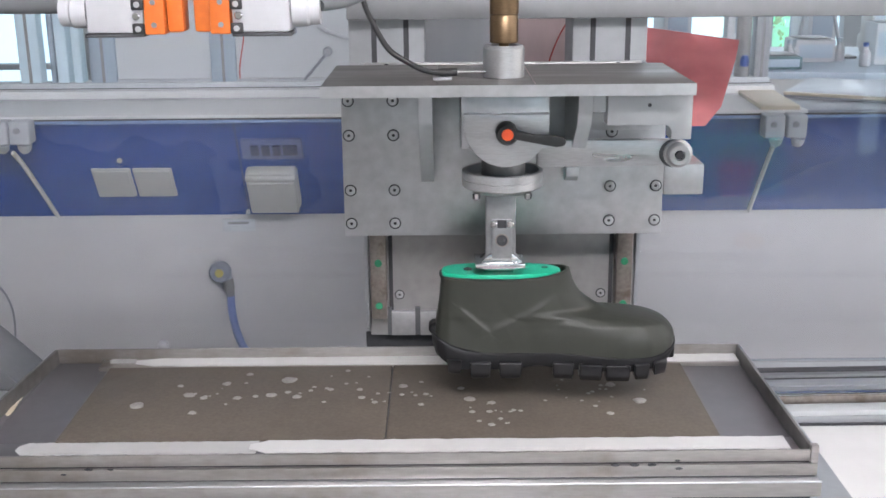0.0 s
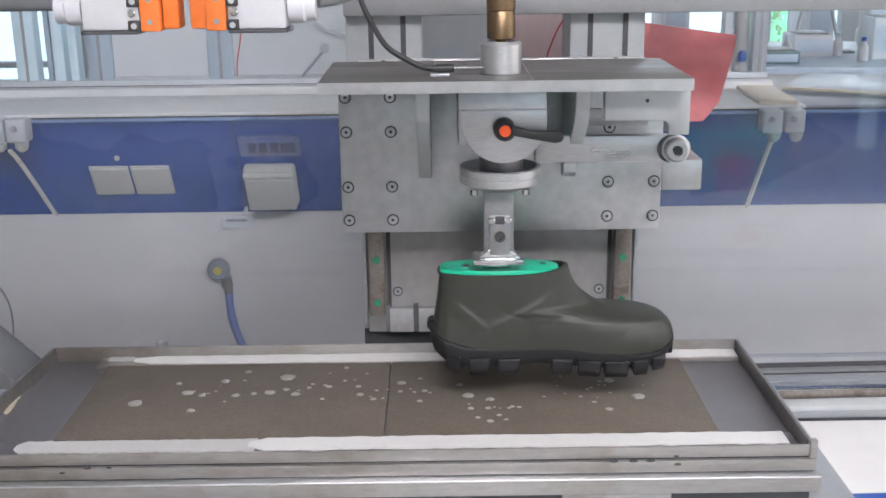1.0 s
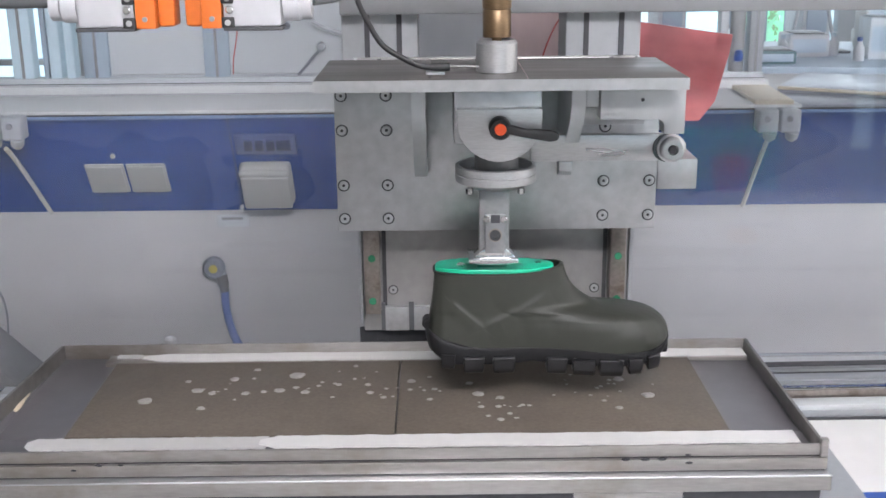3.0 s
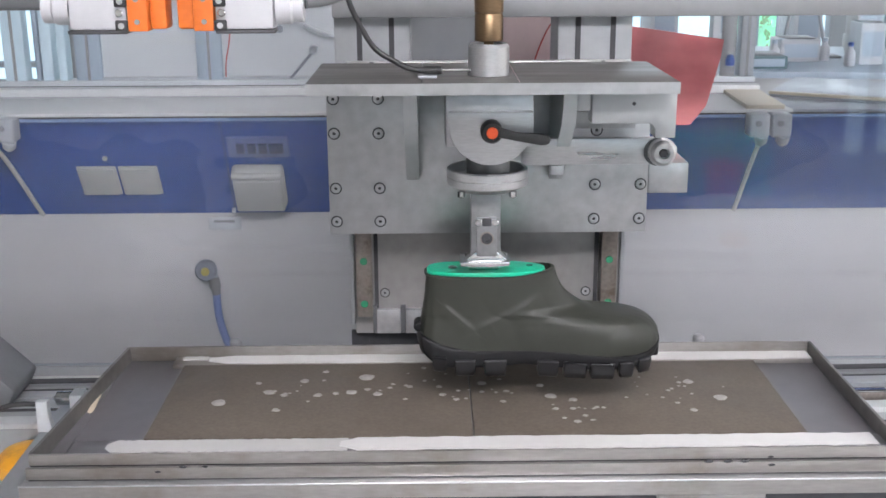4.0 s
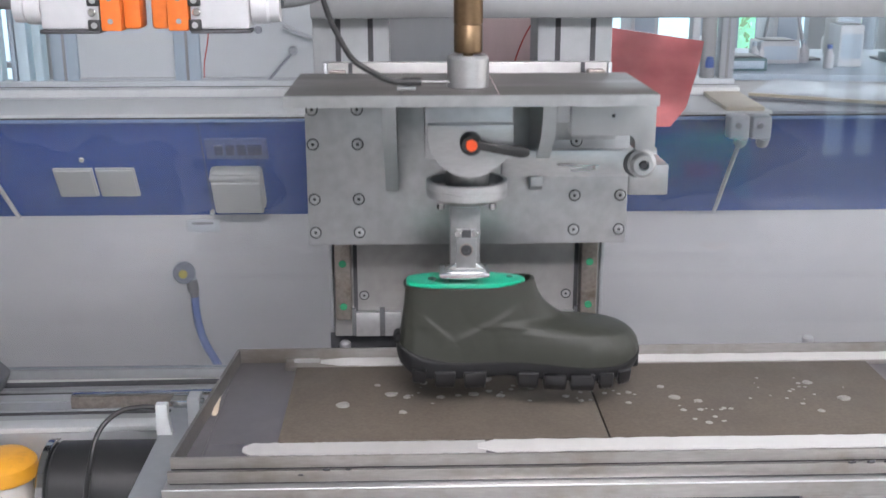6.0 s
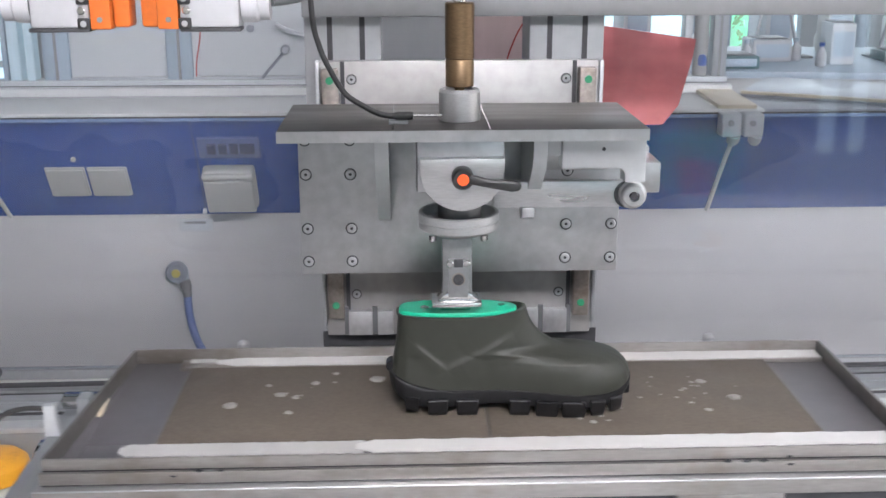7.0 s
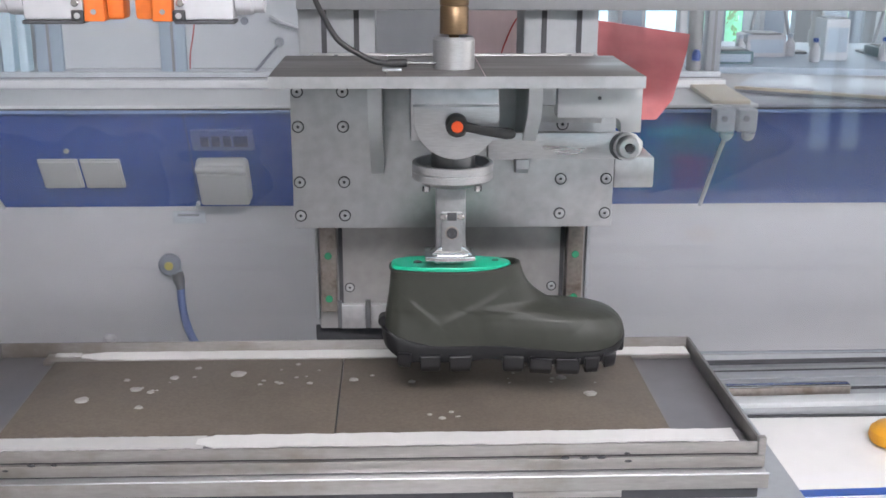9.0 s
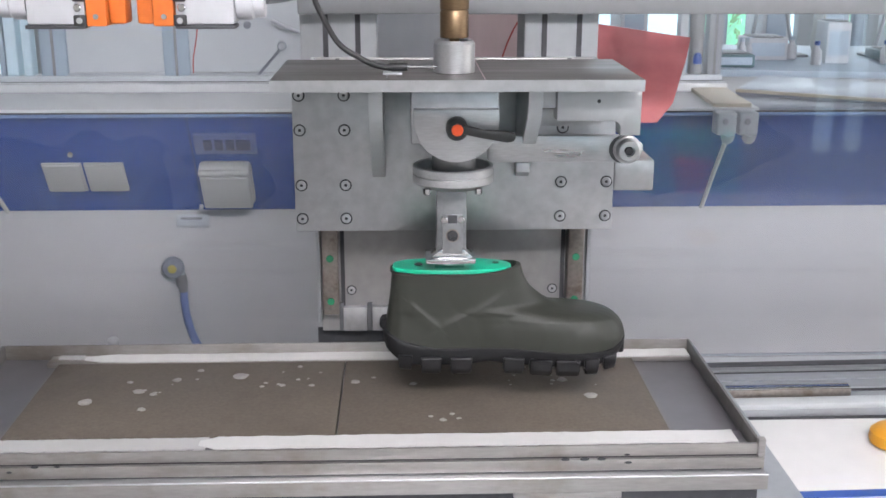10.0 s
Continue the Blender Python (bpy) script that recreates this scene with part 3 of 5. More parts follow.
for x in (-2.7, -1.9, -1.1, -0.3, 0.5, 1.25, 1.6, 1.95, 2.22, 2.6, 2.9):
    part("mullion", box(x - 0.05, x + 0.05, 6.0, 6.08, 0.35, 2.6, 0.003), PANEL if x < 1.5 or x > 2.0 else GREYBLUE, win)
part("sill_rail", box(-3.2, 3.3, 5.98, 6.08, 0.31, 0.36, 0.003), PANEL, win)
part("middle_rail", box(-3.2, 3.3, 6.0, 6.08, 0.66, 0.69, 0.003), PANEL, win)


def lab_bench(x0, x1, y0, y1, label):
    b = thing("lab_bench", (x0 + x1) / 2, y0, 0, label, "bench", "far benches")
    part("worktop", box(x0, x1, y0, y1, 0.86, 0.90, 0.003), GREYBLUE, b)
    part("cabinet", box(x0 + 0.03, x1 - 0.03, y0 + 0.03, y1, 0.08, 0.86, 0.003), PANEL, b)
    part("plinth", box(x0 + 0.05, x1 - 0.05, y0 + 0.08, y1, 0, 0.08, 0), DARKGREY, b)


lab_bench(0.7, 3.2, 3.8, 4.5, "grey-topped lab bench in the far room")
rnd = random.Random(8)
for k in range(9):
    x = 0.85 + 0.26 * k
    w, h = rnd.uniform(0.04, 0.09), rnd.uniform(0.08, 0.22)
    d = thing("instrument_box", x, 4.1, 0.9, "small pale instrument standing on the far bench", "instrument", "far instruments")
    part("case", box(x - w, x + w, 4.0, 4.2, 0.9, 0.9 + h, 0.008), rnd.choice([WHITE_PLASTIC, PANEL, GREYBLUE, CREAM]), d)
    part("screen", box(x - w * 0.7, x + w * 0.7, 3.996, 4.0, 0.9 + h * 0.4, 0.9 + h * 0.85, 0.001), GREYBLUE, d)
for x in (1.05, 1.5, 1.86):
    st = thing("stand_pole", x, 3.6, 0, "slim grey upright stand in the far room", "stand", "far stands")
    part("pole", lathe(rod(0.022, 1.9), shift(x, 3.6, 0.0), 12), GREYBLUE, st)
    part("foot", box(x - 0.15, x + 0.15, 3.45, 3.75, 0, 0.03, 0.004), DARKGREY, st)

# Unseen lamps: the front one follows the boot's shadow, two are added fill
for x, y, half_w, half_d, tube_glow in ((0.3, -1.15, 0.80, 0.28, LIGHT_TUBE), (0.15, 0.25, 0.60, 0.20, LIGHT_DIM), (2.3, -0.3, 0.60, 0.20, LIGHT_SIDE)):
    c = thing("ceiling_light", x, y, 2.8, "white ceiling light out of view, added for its light", "lamp", "ceiling lights")
    part("housing", box(x - half_w - 0.02, x + half_w + 0.02, y - half_d - 0.02, y + half_d + 0.02, 2.74, 2.7995, 0.005), WHITE_PLASTIC, c)
    part("diffuser", box(x - half_w, x + half_w, y - half_d, y + half_d, 2.725, 2.74, 0.004), tube_glow, c)

# low trolley assumed behind the viewer, so the rear guard mirrors red and teal
trolley = thing("storage_trolley", 1.33, -1.25, 0, "low grey trolley standing on the floor", "trolley")
part("deck", box(0.95, 1.75, -1.55, -1.05, 0.10, 0.13, 0.004), DARKGREY, trolley)
for x in (1.02, 1.68):
    for y in (-1.48, -1.12):
        part("castor", lathe(rod(0.045, 0.03), shift(x - 0.015, y, 0.0475) @ ALONG_X, 20), BLACK, trolley)
bin_ = thing("red_bin", 1.34, -1.25, 0.13, "open red plastic bin on the trolley", "bin")
part("shell", lathe([(0.06, 0), (0.085, 0.19), (0.092, 0.195), (0.092, 0.205), (0.080, 0.205), (0.055, 0.01)], shift(1.34, -1.2, 0.1302), 28), mat("red_bin_plastic", (0.70, 0.04, 0.05), 0.4), bin_)
tarp = thing("folded_tarp", 1.3, -1.35, 0.13, "folded teal tarpaulin stacked on the trolley", "tarpaulin")
for k in range(6):
    part("fold", box(1.06 + 0.01 * (k % 2), 1.62 - 0.012 * (k % 3), -1.53, -1.33, 0.1302 + 0.05 * k, 0.178 + 0.05 * k, 0.018, 3), mat("teal_tarp", (0.045, 0.46, 0.43), 0.5) if k == 0 else bpy.data.materials["teal_tarp"], tarp)

# ---- the bench and the bed of the test machine ----
bench = thing("workbench", 0, 1.3, 0, "white topped workbench carrying the test machine", "bench")
part("top", box(-1.6, 1.7, 0.86, 1.86, 0.56, 0.60, 0.003), BENCH, bench)
for x in (-1.55, 1.60):
    for y in (0.9, 1.78):
        part("leg", box(x, x + 0.05, y, y + 0.05, 0, 0.56, 0.003), ALU, bench)

bed = thing("machine_bed", 0.65, 1.5, 0.60, "aluminium profile bed with linear guide slots", "machine bed")
part("profile", box(-1.3, 1.4, 1.441, 1.60, 0.6002, 0.698, 0.002), ALU, bed)
for y0, y1, z, mt in ((1.578, 1.5912, 0.703, ALU_BEAM), (1.545, 1.570, 0.7005, ALU), (1.508, 1.538, 0.702, ALU), (1.4415, 1.469, 0.7055, ALU_PALE)):
    part("ridge", box(-1.3, 1.4, y0, y1, 0.6975, z, 0.0012), mt, bed)
part("back_edge", box(-1.3, 1.4, 1.5915, 1.606, 0.6982, 0.7055, 0.001), ALU_DARK, bed)
for y0, y1 in ((1.4690, 1.4740), (1.5705, 1.5775), (1.5005, 1.5075)):
    part("slot", box(-1.3, 1.4, y0, y1, 0.6975, 0.6995, 0), ALU_DARK, bed)
part("guide_rail", box(-0.490, 0.05, 1.5100, 1.5300, 0.7025, 0.7200, 0.001), RAIL, bed, "shiny oily guide rail")
part("guide_strip", box(-0.490, 0.05, 1.5130, 1.5270, 0.7201, 0.7225, 0.0008), CHROME, bed)
part("guide_rail", box(0.06, 0.672, 1.4745, 1.494, 0.6975, 0.7135, 0.001), RAIL, bed, "rusty oily guide rail")
part("guide_strip", box(0.06, 0.672, 1.4765, 1.492, 0.7135, 0.7160, 0.0008), CHROME, bed)

board_w = thing("white_board", 1.0, 1.1, 0.6002, "white scuffed board lying on the bench", "board")
part("slab", box(0.30, 1.66, 0.87, 1.4300, 0.6003, 0.688, 0.003), BENCH, board_w)
part("slot_edge", box(0.30, 1.40, 1.4302, 1.4335, 0.6003, 0.6900, 0), ALU_DARK, board_w, "dark gap along the machine bed")
tape = thing("blue_tape", 0.62, 1.212, 0.688, "strip of blue tape stuck on the white bench", "tape")
part("strip", placed(box(-0.17, 0.17, -0.008, 0.008, 0, 0.0012, 0), pose(0.625, 1.212, 0.6883, 0, 0, 1.5)), BLUE, tape)
bed.rotation_euler = (0, 0, radians(1.3))
motor = thing("drive_motor", -0.45, 1.34, 0.60, "black cylindrical drive motor with a pale end ring", "motor")
part("housing", lathe([(0, 0), (0.056, 0), (0.060, 0.004), (0.060, 0.16), (0.056, 0.164), (0, 0.164)], shift(-0.460, 1.318, 0.667) @ ALONG_X, 40), BLACK, motor)
part("end_ring", lathe([(0, 0), (0.060, 0), (0.063, 0.002), (0.063, 0.010), (0.060, 0.012), (0, 0.012)], shift(-0.472, 1.318, 0.667) @ ALONG_X, 40), CHROME, motor)
part("foot", box(-0.43, -0.32, 1.30, 1.38, 0.6002, 0.615, 0.003), ALU, motor)
part("shaft", lathe(rod(0.012, 0.05), shift(-0.296, 1.318, 0.667) @ ALONG_X), CHROME, motor)
for x, y, z, k in ((-0.548, 1.365, 0.6002, 1.0), (0.6815, 1.345, 0.6883, 0.74)):
    y_knob = thing("yellow_end_cap", x, y, z, "worn yellow plastic stop cap on the bench", "stop cap", "yellow caps")
    if x < 0:
        part("pedestal", lathe(rod(0.034, 0.056, 0.002), shift(x, y, z), 32), CREAM, y_knob)
    part("cap", lathe([(r * k, h * k) for r, h in ((0, 0), (0.036, 0), (0.042, 0.003), (0.045, 0.012), (0.043, 0.024), (0.034, 0.033), (0.018, 0.037), (0, 0.038))], shift(x, y, z + (0.0561 if x < 0 else 0)), 40), YELLOW, y_knob, "yellow plastic cap")
dark = thing("cable_duct", -0.68, 1.5, 0.69, "dark grey slanted plastic duct end beside the bed", "duct")
part("shell", prism([(-0.90, 0.6995), (-0.615, 0.6995), (-0.60, 0.73), (-0.70, 0.83), (-0.90, 0.90)], 0.10, shift(0, 1.47, 0), 0.006), DARKGREY, dark)
loop = thing("loose_cable", -0.66, 1.62, 0.64, "thin black cable loop behind the bed", "cable")
part("cable", tube([(-0.76, 1.66, 0.85), (-0.715, 1.66, 0.84), (-0.690, 1.66, 0.79), (-0.70, 1.66, 0.70), (-0.74, 1.66, 0.602)], 0.0016), bpy.data.materials["grey_knob"], loop)

pane = thing("rear_guard", 0, 1.85, 0.60, "hazy clear acrylic guard sheet behind the machine", "guard sheet")
gp = part("pane", box(-1.6, 1.7, 1.845, 1.85, 0.6002, 1.70, 0), CLEAR, pane)
gp.visible_shadow = False
part("bottom_channel", box(-1.6, 1.7, 1.8505, 1.858, 0.6002, 0.618, 0.001, bm=box(-1.6, 1.7, 1.838, 1.8445, 0.6002, 0.618, 0.001)), ALU, pane, "aluminium channel holding the sheet")
for x in (-1.615, 1.7005):
    part("end_post", box(x, x + 0.0145, 1.838, 1.858, 0.6002, 1.70, 0.001), ALU, pane)

# ---- standing frame of the machine ----
frame_ = thing("column_stand", 0.076, 1.51, 0.69, "grey aluminium column frame of the shoe tester", "machine frame")


def column(x0, x1, slots):
    bm = box(x0, x1, 1.488, 1.58, 1.0, 1.75, 0.002)
    c = part("column", box(max(x0, -0.107), x1, 1.488, 1.58, 0.6995, 1.0, 0.002, bm=bm), ALU, frame_)
    for s in slots:
        part("slot", box(s - 0.0035, s + 0.0035, 1.4865, 1.4885, 0.70, 1.75, 0), ALU_DARK, c)


column(-0.124, -0.022, (-0.090, -0.047))
column(0.176, 0.276, (0.203, 0.250))
part("cross_beam", box(-0.124, 1.5, 1.462, 1.486, 1.258, 1.285, 0.002), ALU_BEAM, frame_)
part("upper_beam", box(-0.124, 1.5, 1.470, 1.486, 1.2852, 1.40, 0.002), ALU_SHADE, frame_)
base = part("rail_plate", box(-0.104, 0.268, 1.4715, 1.4875, 0.815, 1.200, 0.0015), RAIL_PLATE, frame_)
part("edge_strip", box(-0.110, -0.1045, 1.468, 1.487, 0.83, 1.20, 0.001), ALU, frame_)
part("edge_strip", box(0.2685, 0.274, 1.468, 1.487, 0.83, 1.20, 0.001), ALU, frame_)
for x0, x1 in ((-0.101, -0.079), (0.240, 0.262)):
    r = part("guide_rail", box(x0, x1, 1.452, 1.471, 0.846, 1.192, 0.002), RAIL, frame_, "brown-stained steel guide rail")
    for k in range(6):
        part("plug", lathe(rod(0.0052, 0.0015, 0.0003), shift((x0 + x1) / 2, 1.4522, 0.866 + 0.0622 * k) @ TO_FRONT, 16), GREEN_CAP, r, "green plastic hole plug")
for x0, x1 in ((-0.0765, -0.071), (0.2325, 0.238)):
    part("rail_gap", box(x0, x1, 1.4700, 1.4716, 0.82, 1.20, 0), ALU_DARK, frame_)


def hex_bolt(x, y, z, parent, r=0.0062):
    """A socket screw: dark counterbore ring, domed head, hexagon socket."""
    bm = lathe([(r * 0.98, 0), (r * 1.27, 0), (r * 1.27, 0.0006), (r * 0.98, 0.0006), (r * 0.98, 0)], shift(x, y, z) @ TO_FRONT, 20)
    ring = part("counterbore", bm, ALU_DARK, parent)
    head = part("screw", lathe([(r * 0.36, -0.001), (r * 0.36, 0.0022), (r * 0.8, 0.0022), (r * 1.0, 0.0012), (r * 1.0, 0)], shift(x, y, z) @ TO_FRONT, 24), STEEL, parent)
    part("socket", lathe(rod(r * 0.35, 0.0014, 0.0001), shift(x, y, z) @ TO_FRONT, 6), ALU_DARK, head)


for x, z in ((-0.062, 0.876), (0.222, 0.876), (-0.062, 1.176), (0.224, 1.176)):
    hex_bolt(x, 1.4715, z, frame_, 0.0055)
part("stop_block", box(0.292, 0.345, 1.415, 1.4875, 1.031, 1.072, 0.002), STEEL, frame_)
part("stop_arm", box(0.2765, 0.345, 1.4878, 1.52, 1.02, 1.08, 0.002), STEEL, frame_)
BLOCK = mat("dull_steel_block", (0.42, 0.42, 0.43), 0.45, 0.8, 0.15, 30, 0.04, 200)
for x0, x1 in ((-0.0735, -0.0405), (-0.033, -0.011), (0.171, 0.193), (0.2005, 0.2335)):
    part("foot_block", box(x0, x1, 1.462, 1.4712, 0.818, 0.853, 0.0008), BLOCK, frame_)
for x0, x1 in ((-0.0403, -0.0332), (0.1932, 0.2003), (-0.0795, -0.0737), (0.2337, 0.2395)):
    part("block_slit", box(x0, x1, 1.466, 1.4713, 0.818, 0.858, 0), DARKGREY, frame_)
# Dark sheet over the column feet stands for the shade under the blocks
part("foot_shade", box(-0.112, 0.28, 1.4872, 1.4878, 0.70, 0.815, 0), ALU_DARK, frame_)

red = thing("red_sheet", 0.38, 1.75, 1.06, "translucent red acrylic sheet hung behind the machine", "sheet")
part("sheet", prism([(0.20, 1.236), (0.32, 1.222), (0.470, 1.200), (0.466, 1.17), (0.448, 1.095), (0.424, 1.064), (0.20, 1.064)], 0.003, shift(0, 1.75, 0), 0), RED_SHEET, red)
part("flap", box(0.115, 0.198, 1.7505, 1.7525, 1.064, 1.30, 0), PINK_SHEET, red, "pale pink flap")
part("strand", tube([(0.20, 1.742, 1.235), (0.185, 1.742, 1.21), (0.17, 1.742, 1.17), (0.165, 1.742, 1.13)], 0.0012), RED_CABLE, red, "thin red strand")
part("backing", box(-0.05, 0.118, 1.7535, 1.757, 1.064, 1.40, 0), WHITE_FILM, red, "white backing card, see-through so it looks brighter")
part("hanger", box(0.275, 0.285, 1.56, 1.75, 1.20, 1.215, 0.001), ALU, red)

# ---- interlock switches on the front guard rail ----
rail_f = thing("front_rail", 0, 0.9, 1.33, "grey aluminium rail of the front guard", "rail")
part("rail", box(-1.6, 1.7, 0.905, 0.945, 1.335, 1.375, 0.002), ALU, rail_f)
for x in (-1.59, 1.65):
    part("post", box(x, x + 0.04, 0.905, 0.945, 0.6002, 1.335, 0.002), ALU, rail_f)


def interlock(x, flip):
    """White switch housing with an orange actuator bracket towards its partner; flip mirrors it."""
    s = thing("interlock_switch", x, 0.9, 1.293, "white safety switch with an orange actuator bracket", "switch", "interlock switches")

    def bx(a, b, *r):
        return box(*((x + a, x + b) if not flip else (x - b, x - a)), *r)

    part("housing", bx(-0.046, 0.0, 0.886, 0.916, 1.2935, 1.345, 0.0025), WHITE_PLASTIC, s)
    part("base_edge", bx(-0.047, 0.0, 0.884, 0.904, 1.2905, 1.2935, 0.0008), ALU_DARK, s)
    br = part("bracket", bx(0.001, 0.017, 0.884, 0.906, 1.2925, 1.345, 0.0012), ORANGE, s, "orange plastic bracket")
    part("actuator", bx(0.0172, 0.031, 0.890, 0.912, 1.2935, 1.345, 0.003), ORANGE, s, "orange plastic tongue")
    for z in (1.300, 1.3175):
        for k in (0.0085,):
            xx = x + (k if not flip else -k)
            part("screw_hole", lathe(rod(0.0022, 0.001, 0.0002), shift(xx, 0.8842, z) @ TO_FRONT, 14), bpy.data.materials["grey_knob"], br)
    for z in (1.297, 1.316):
        xx = x + (-0.004 if not flip else 0.004)
        clip = part("clip", box(xx - 0.0050, xx + 0.0050, 0.8835, 0.8862, z - 0.0044, z + 0.0044, 0.0018, 3), BLACK, s, "black corner clip")
        part("clip_screw", lathe(rod(0.0024, 0.0014, 0.0003), shift(xx, 0.8836, z) @ TO_FRONT, 12), STEEL, clip)
    part("screw", lathe(rod(0.0032, 0.003), shift(x + (-0.0055 if not flip else 0.0055), 0.886, 1.307) @ TO_FRONT, 14), CHROME, s)
    a = x - 0.047 if not flip else x + 0.047
    turn = Matrix.Rotation(radians(-90 if not flip else 90), 4, "Y")
    part("gland", lathe([(0, 0), (0.0135, 0), (0.0135, 0.012), (0.012, 0.014), (0.012, 0.022), (0, 0.022)], shift(a, 0.902, 1.310) @ turn, 20), WHITE_PLASTIC, s)
    part("cable", lathe(rod(0.008, 0.6), shift(a + (-0.022 if not flip else 0.022), 0.906, 1.316) @ turn, 16) if not flip else tube([(a + 0.022, 0.904, 1.313), (a + 0.05, 0.93, 1.318), (a + 0.1, 1.0, 1.345), (a + 0.12, 1.05, 1.40)], 0.005), DARKGREY, s)


interlock(-0.236, False)
interlock(-0.166, True)

# ---- tray on its slide ----
tray = thing("test_tray", 0, 0, 0, "shallow stained steel tray with white painted strips", "tray")
X0, X1, Y0, Y1 = -0.554, 0.421, 1.130, 1.466
FLOOR_Z, RIM, XF = 0.779, 0.800, -0.580
part("floor_plate", box(X0, X1, Y0 + 0.004, Y1, 0.772, FLOOR_Z, 0.0005), TRAY_FLOOR, tray)
part("rim", box(X0, X1, Y1 - 0.004, Y1, FLOOR_Z, RIM, 0.0008), TRAY_STEEL, tray)
bm = bmesh.new()
ends = ((X0 + 0.002, Y1 - 0.0045), (XF + 0.002, Y0 + 0.0045))
q = [bm.verts.new((x + d, y, z)) for z in (FLOOR_Z, RIM + 0.001) for (x, y), d in ((ends[0], -0.002), (ends[0], 0.002), (ends[1], 0.002), (ends[1], -0.002))]
for f in ((0, 1, 2, 3), (4, 5, 6, 7), (0, 1, 5, 4), (1, 2, 6, 5), (2, 3, 7, 6), (3, 0, 4, 7)):
    bm.faces.new([q[i] for i in f])
bmesh.ops.recalc_face_normals(bm, faces=bm.faces[:])
part("rim", bm, TRAY_RIM, tray)
bm = bmesh.new()
q = [bm.verts.new((x, y, z)) for z in (0.772, FLOOR_Z) for x, y in ((X0 - 0.0002, Y1), (XF, Y0 + 0.004), (X0 - 0.0002, Y0 + 0.004))]
for f in ((0, 1, 2), (3, 4, 5), (0, 1, 4, 3), (1, 2, 5, 4), (2, 0, 3, 5)):
    bm.faces.new([q[i] for i in f])
bmesh.ops.recalc_face_normals(bm, faces=bm.faces[:])
part("floor_wedge", bm, TRAY_FLOOR, tray)
part("rim", box(X1 - 0.004, X1, Y0 + 0.0045, Y1 - 0.0045, FLOOR_Z, RIM + 0.001, 0.0008), TRAY_RIM, tray)
part("rim", box(XF, X1, Y0, Y0 + 0.004, 0.7865, RIM, 0.0008), TRAY_STEEL, tray)
part("seam", box(XF, X1, Y0 + 0.0025, Y0 + 0.0045, 0.7835, 0.7870, 0), ALU_DARK, tray, "dark seam under the rim")
part("under_plate", box(XF - 0.004, X1 + 0.003, Y0 - 0.003, Y0 + 0.0035, 0.7698, 0.7840, 0.0008), TRAY_STEEL, tray)
part("seam", box(XF - 0.002, X1 + 0.001, Y0 - 0.001, Y0 + 0.002, 0.7678, 0.7700, 0), ALU_DARK, tray)
part("shelf", box(XF - 0.008, X1 + 0.004, Y0 - 0.014, Y0 + 0.2, 0.7630, 0.7678, 0.0008), STEEL_BRUSHED, tray)
part("front_lip", box(XF - 0.008, X1 + 0.004, Y0 - 0.018, Y0 - 0.014, 0.751, 0.7690, 0.0008), TRAY_STEEL, tray)
part("carrier", box(XF + 0.02, X1 - 0.02, Y0 + 0.02, Y1 - 0.03, 0.7352, 0.7628, 0.002), ALU, tray)
for x0, x1 in ((-0.434, -0.315), (0.134, 0.257)):
    part("lip_tab", box(x0, x1, Y0 - 0.0178, Y0 - 0.009, 0.7425, 0.7508, 0.0005), TRAY_STEEL, tray)
# Bead built along the worn edge so that it catches a highlight line
part("lip_bead", lathe(rod(0.0013, X1 - XF + 0.012, 0.0003), shift(XF - 0.008, Y0 - 0.0172, 0.7696) @ ALONG_X, 14), STEEL, tray, "worn edge with a bead added for its highlight")
# Dark sheet behind the lip: the shadow in the gap, built as colour
part("lip_shade", box(XF, X1 - 0.005, Y0 - 0.010, Y0 - 0.006, 0.7353, 0.7628, 0), ALU_DARK, tray)
part("slide_plate", box(-0.640, 0.472, 1.03, 1.455, 0.7290, 0.7350, 0.001), ALU, tray, "grey aluminium slide plate")
part("hanger_post", prism([(-0.642, 0.7352), (-0.622, 0.7352), (-0.626, 0.760), (-0.626, 0.778), (-0.641, 0.778)], 0.012, shift(0, 1.325, 0), 0.0008), ALU_PALE, tray)
part("roller", lathe(rod(0.0095, 0.020), shift(-0.626, 1.365, 0.766) @ ALONG_X, 24), CHROME, tray)
part("roller_axle", lathe(rod(0.004, 0.045), shift(-0.630, 1.365, 0.766) @ ALONG_X, 16), CHROME, tray)
part("roller_block", box(-0.606, -0.590, 1.352, 1.378, 0.7352, 0.775, 0.001), ALU, tray)
part("trailing_cable", tube([(-0.632, 1.333, 0.770), (-0.66, 1.33, 0.7735), (-0.69, 1.325, 0.768), (-0.712, 1.31, 0.748), (-0.718, 1.28, 0.715), (-0.712, 1.22, 0.675), (-0.70, 1.16, 0.645)], 0.0034), BLACK, tray, "black trailing cable")
for x in (-0.02, 0.02, 0.26, 0.31):
    part("plate_bolt", lathe(rod(0.006, 0.004), shift(x, 1.075, 0.7352), 6), CHROME, tray)


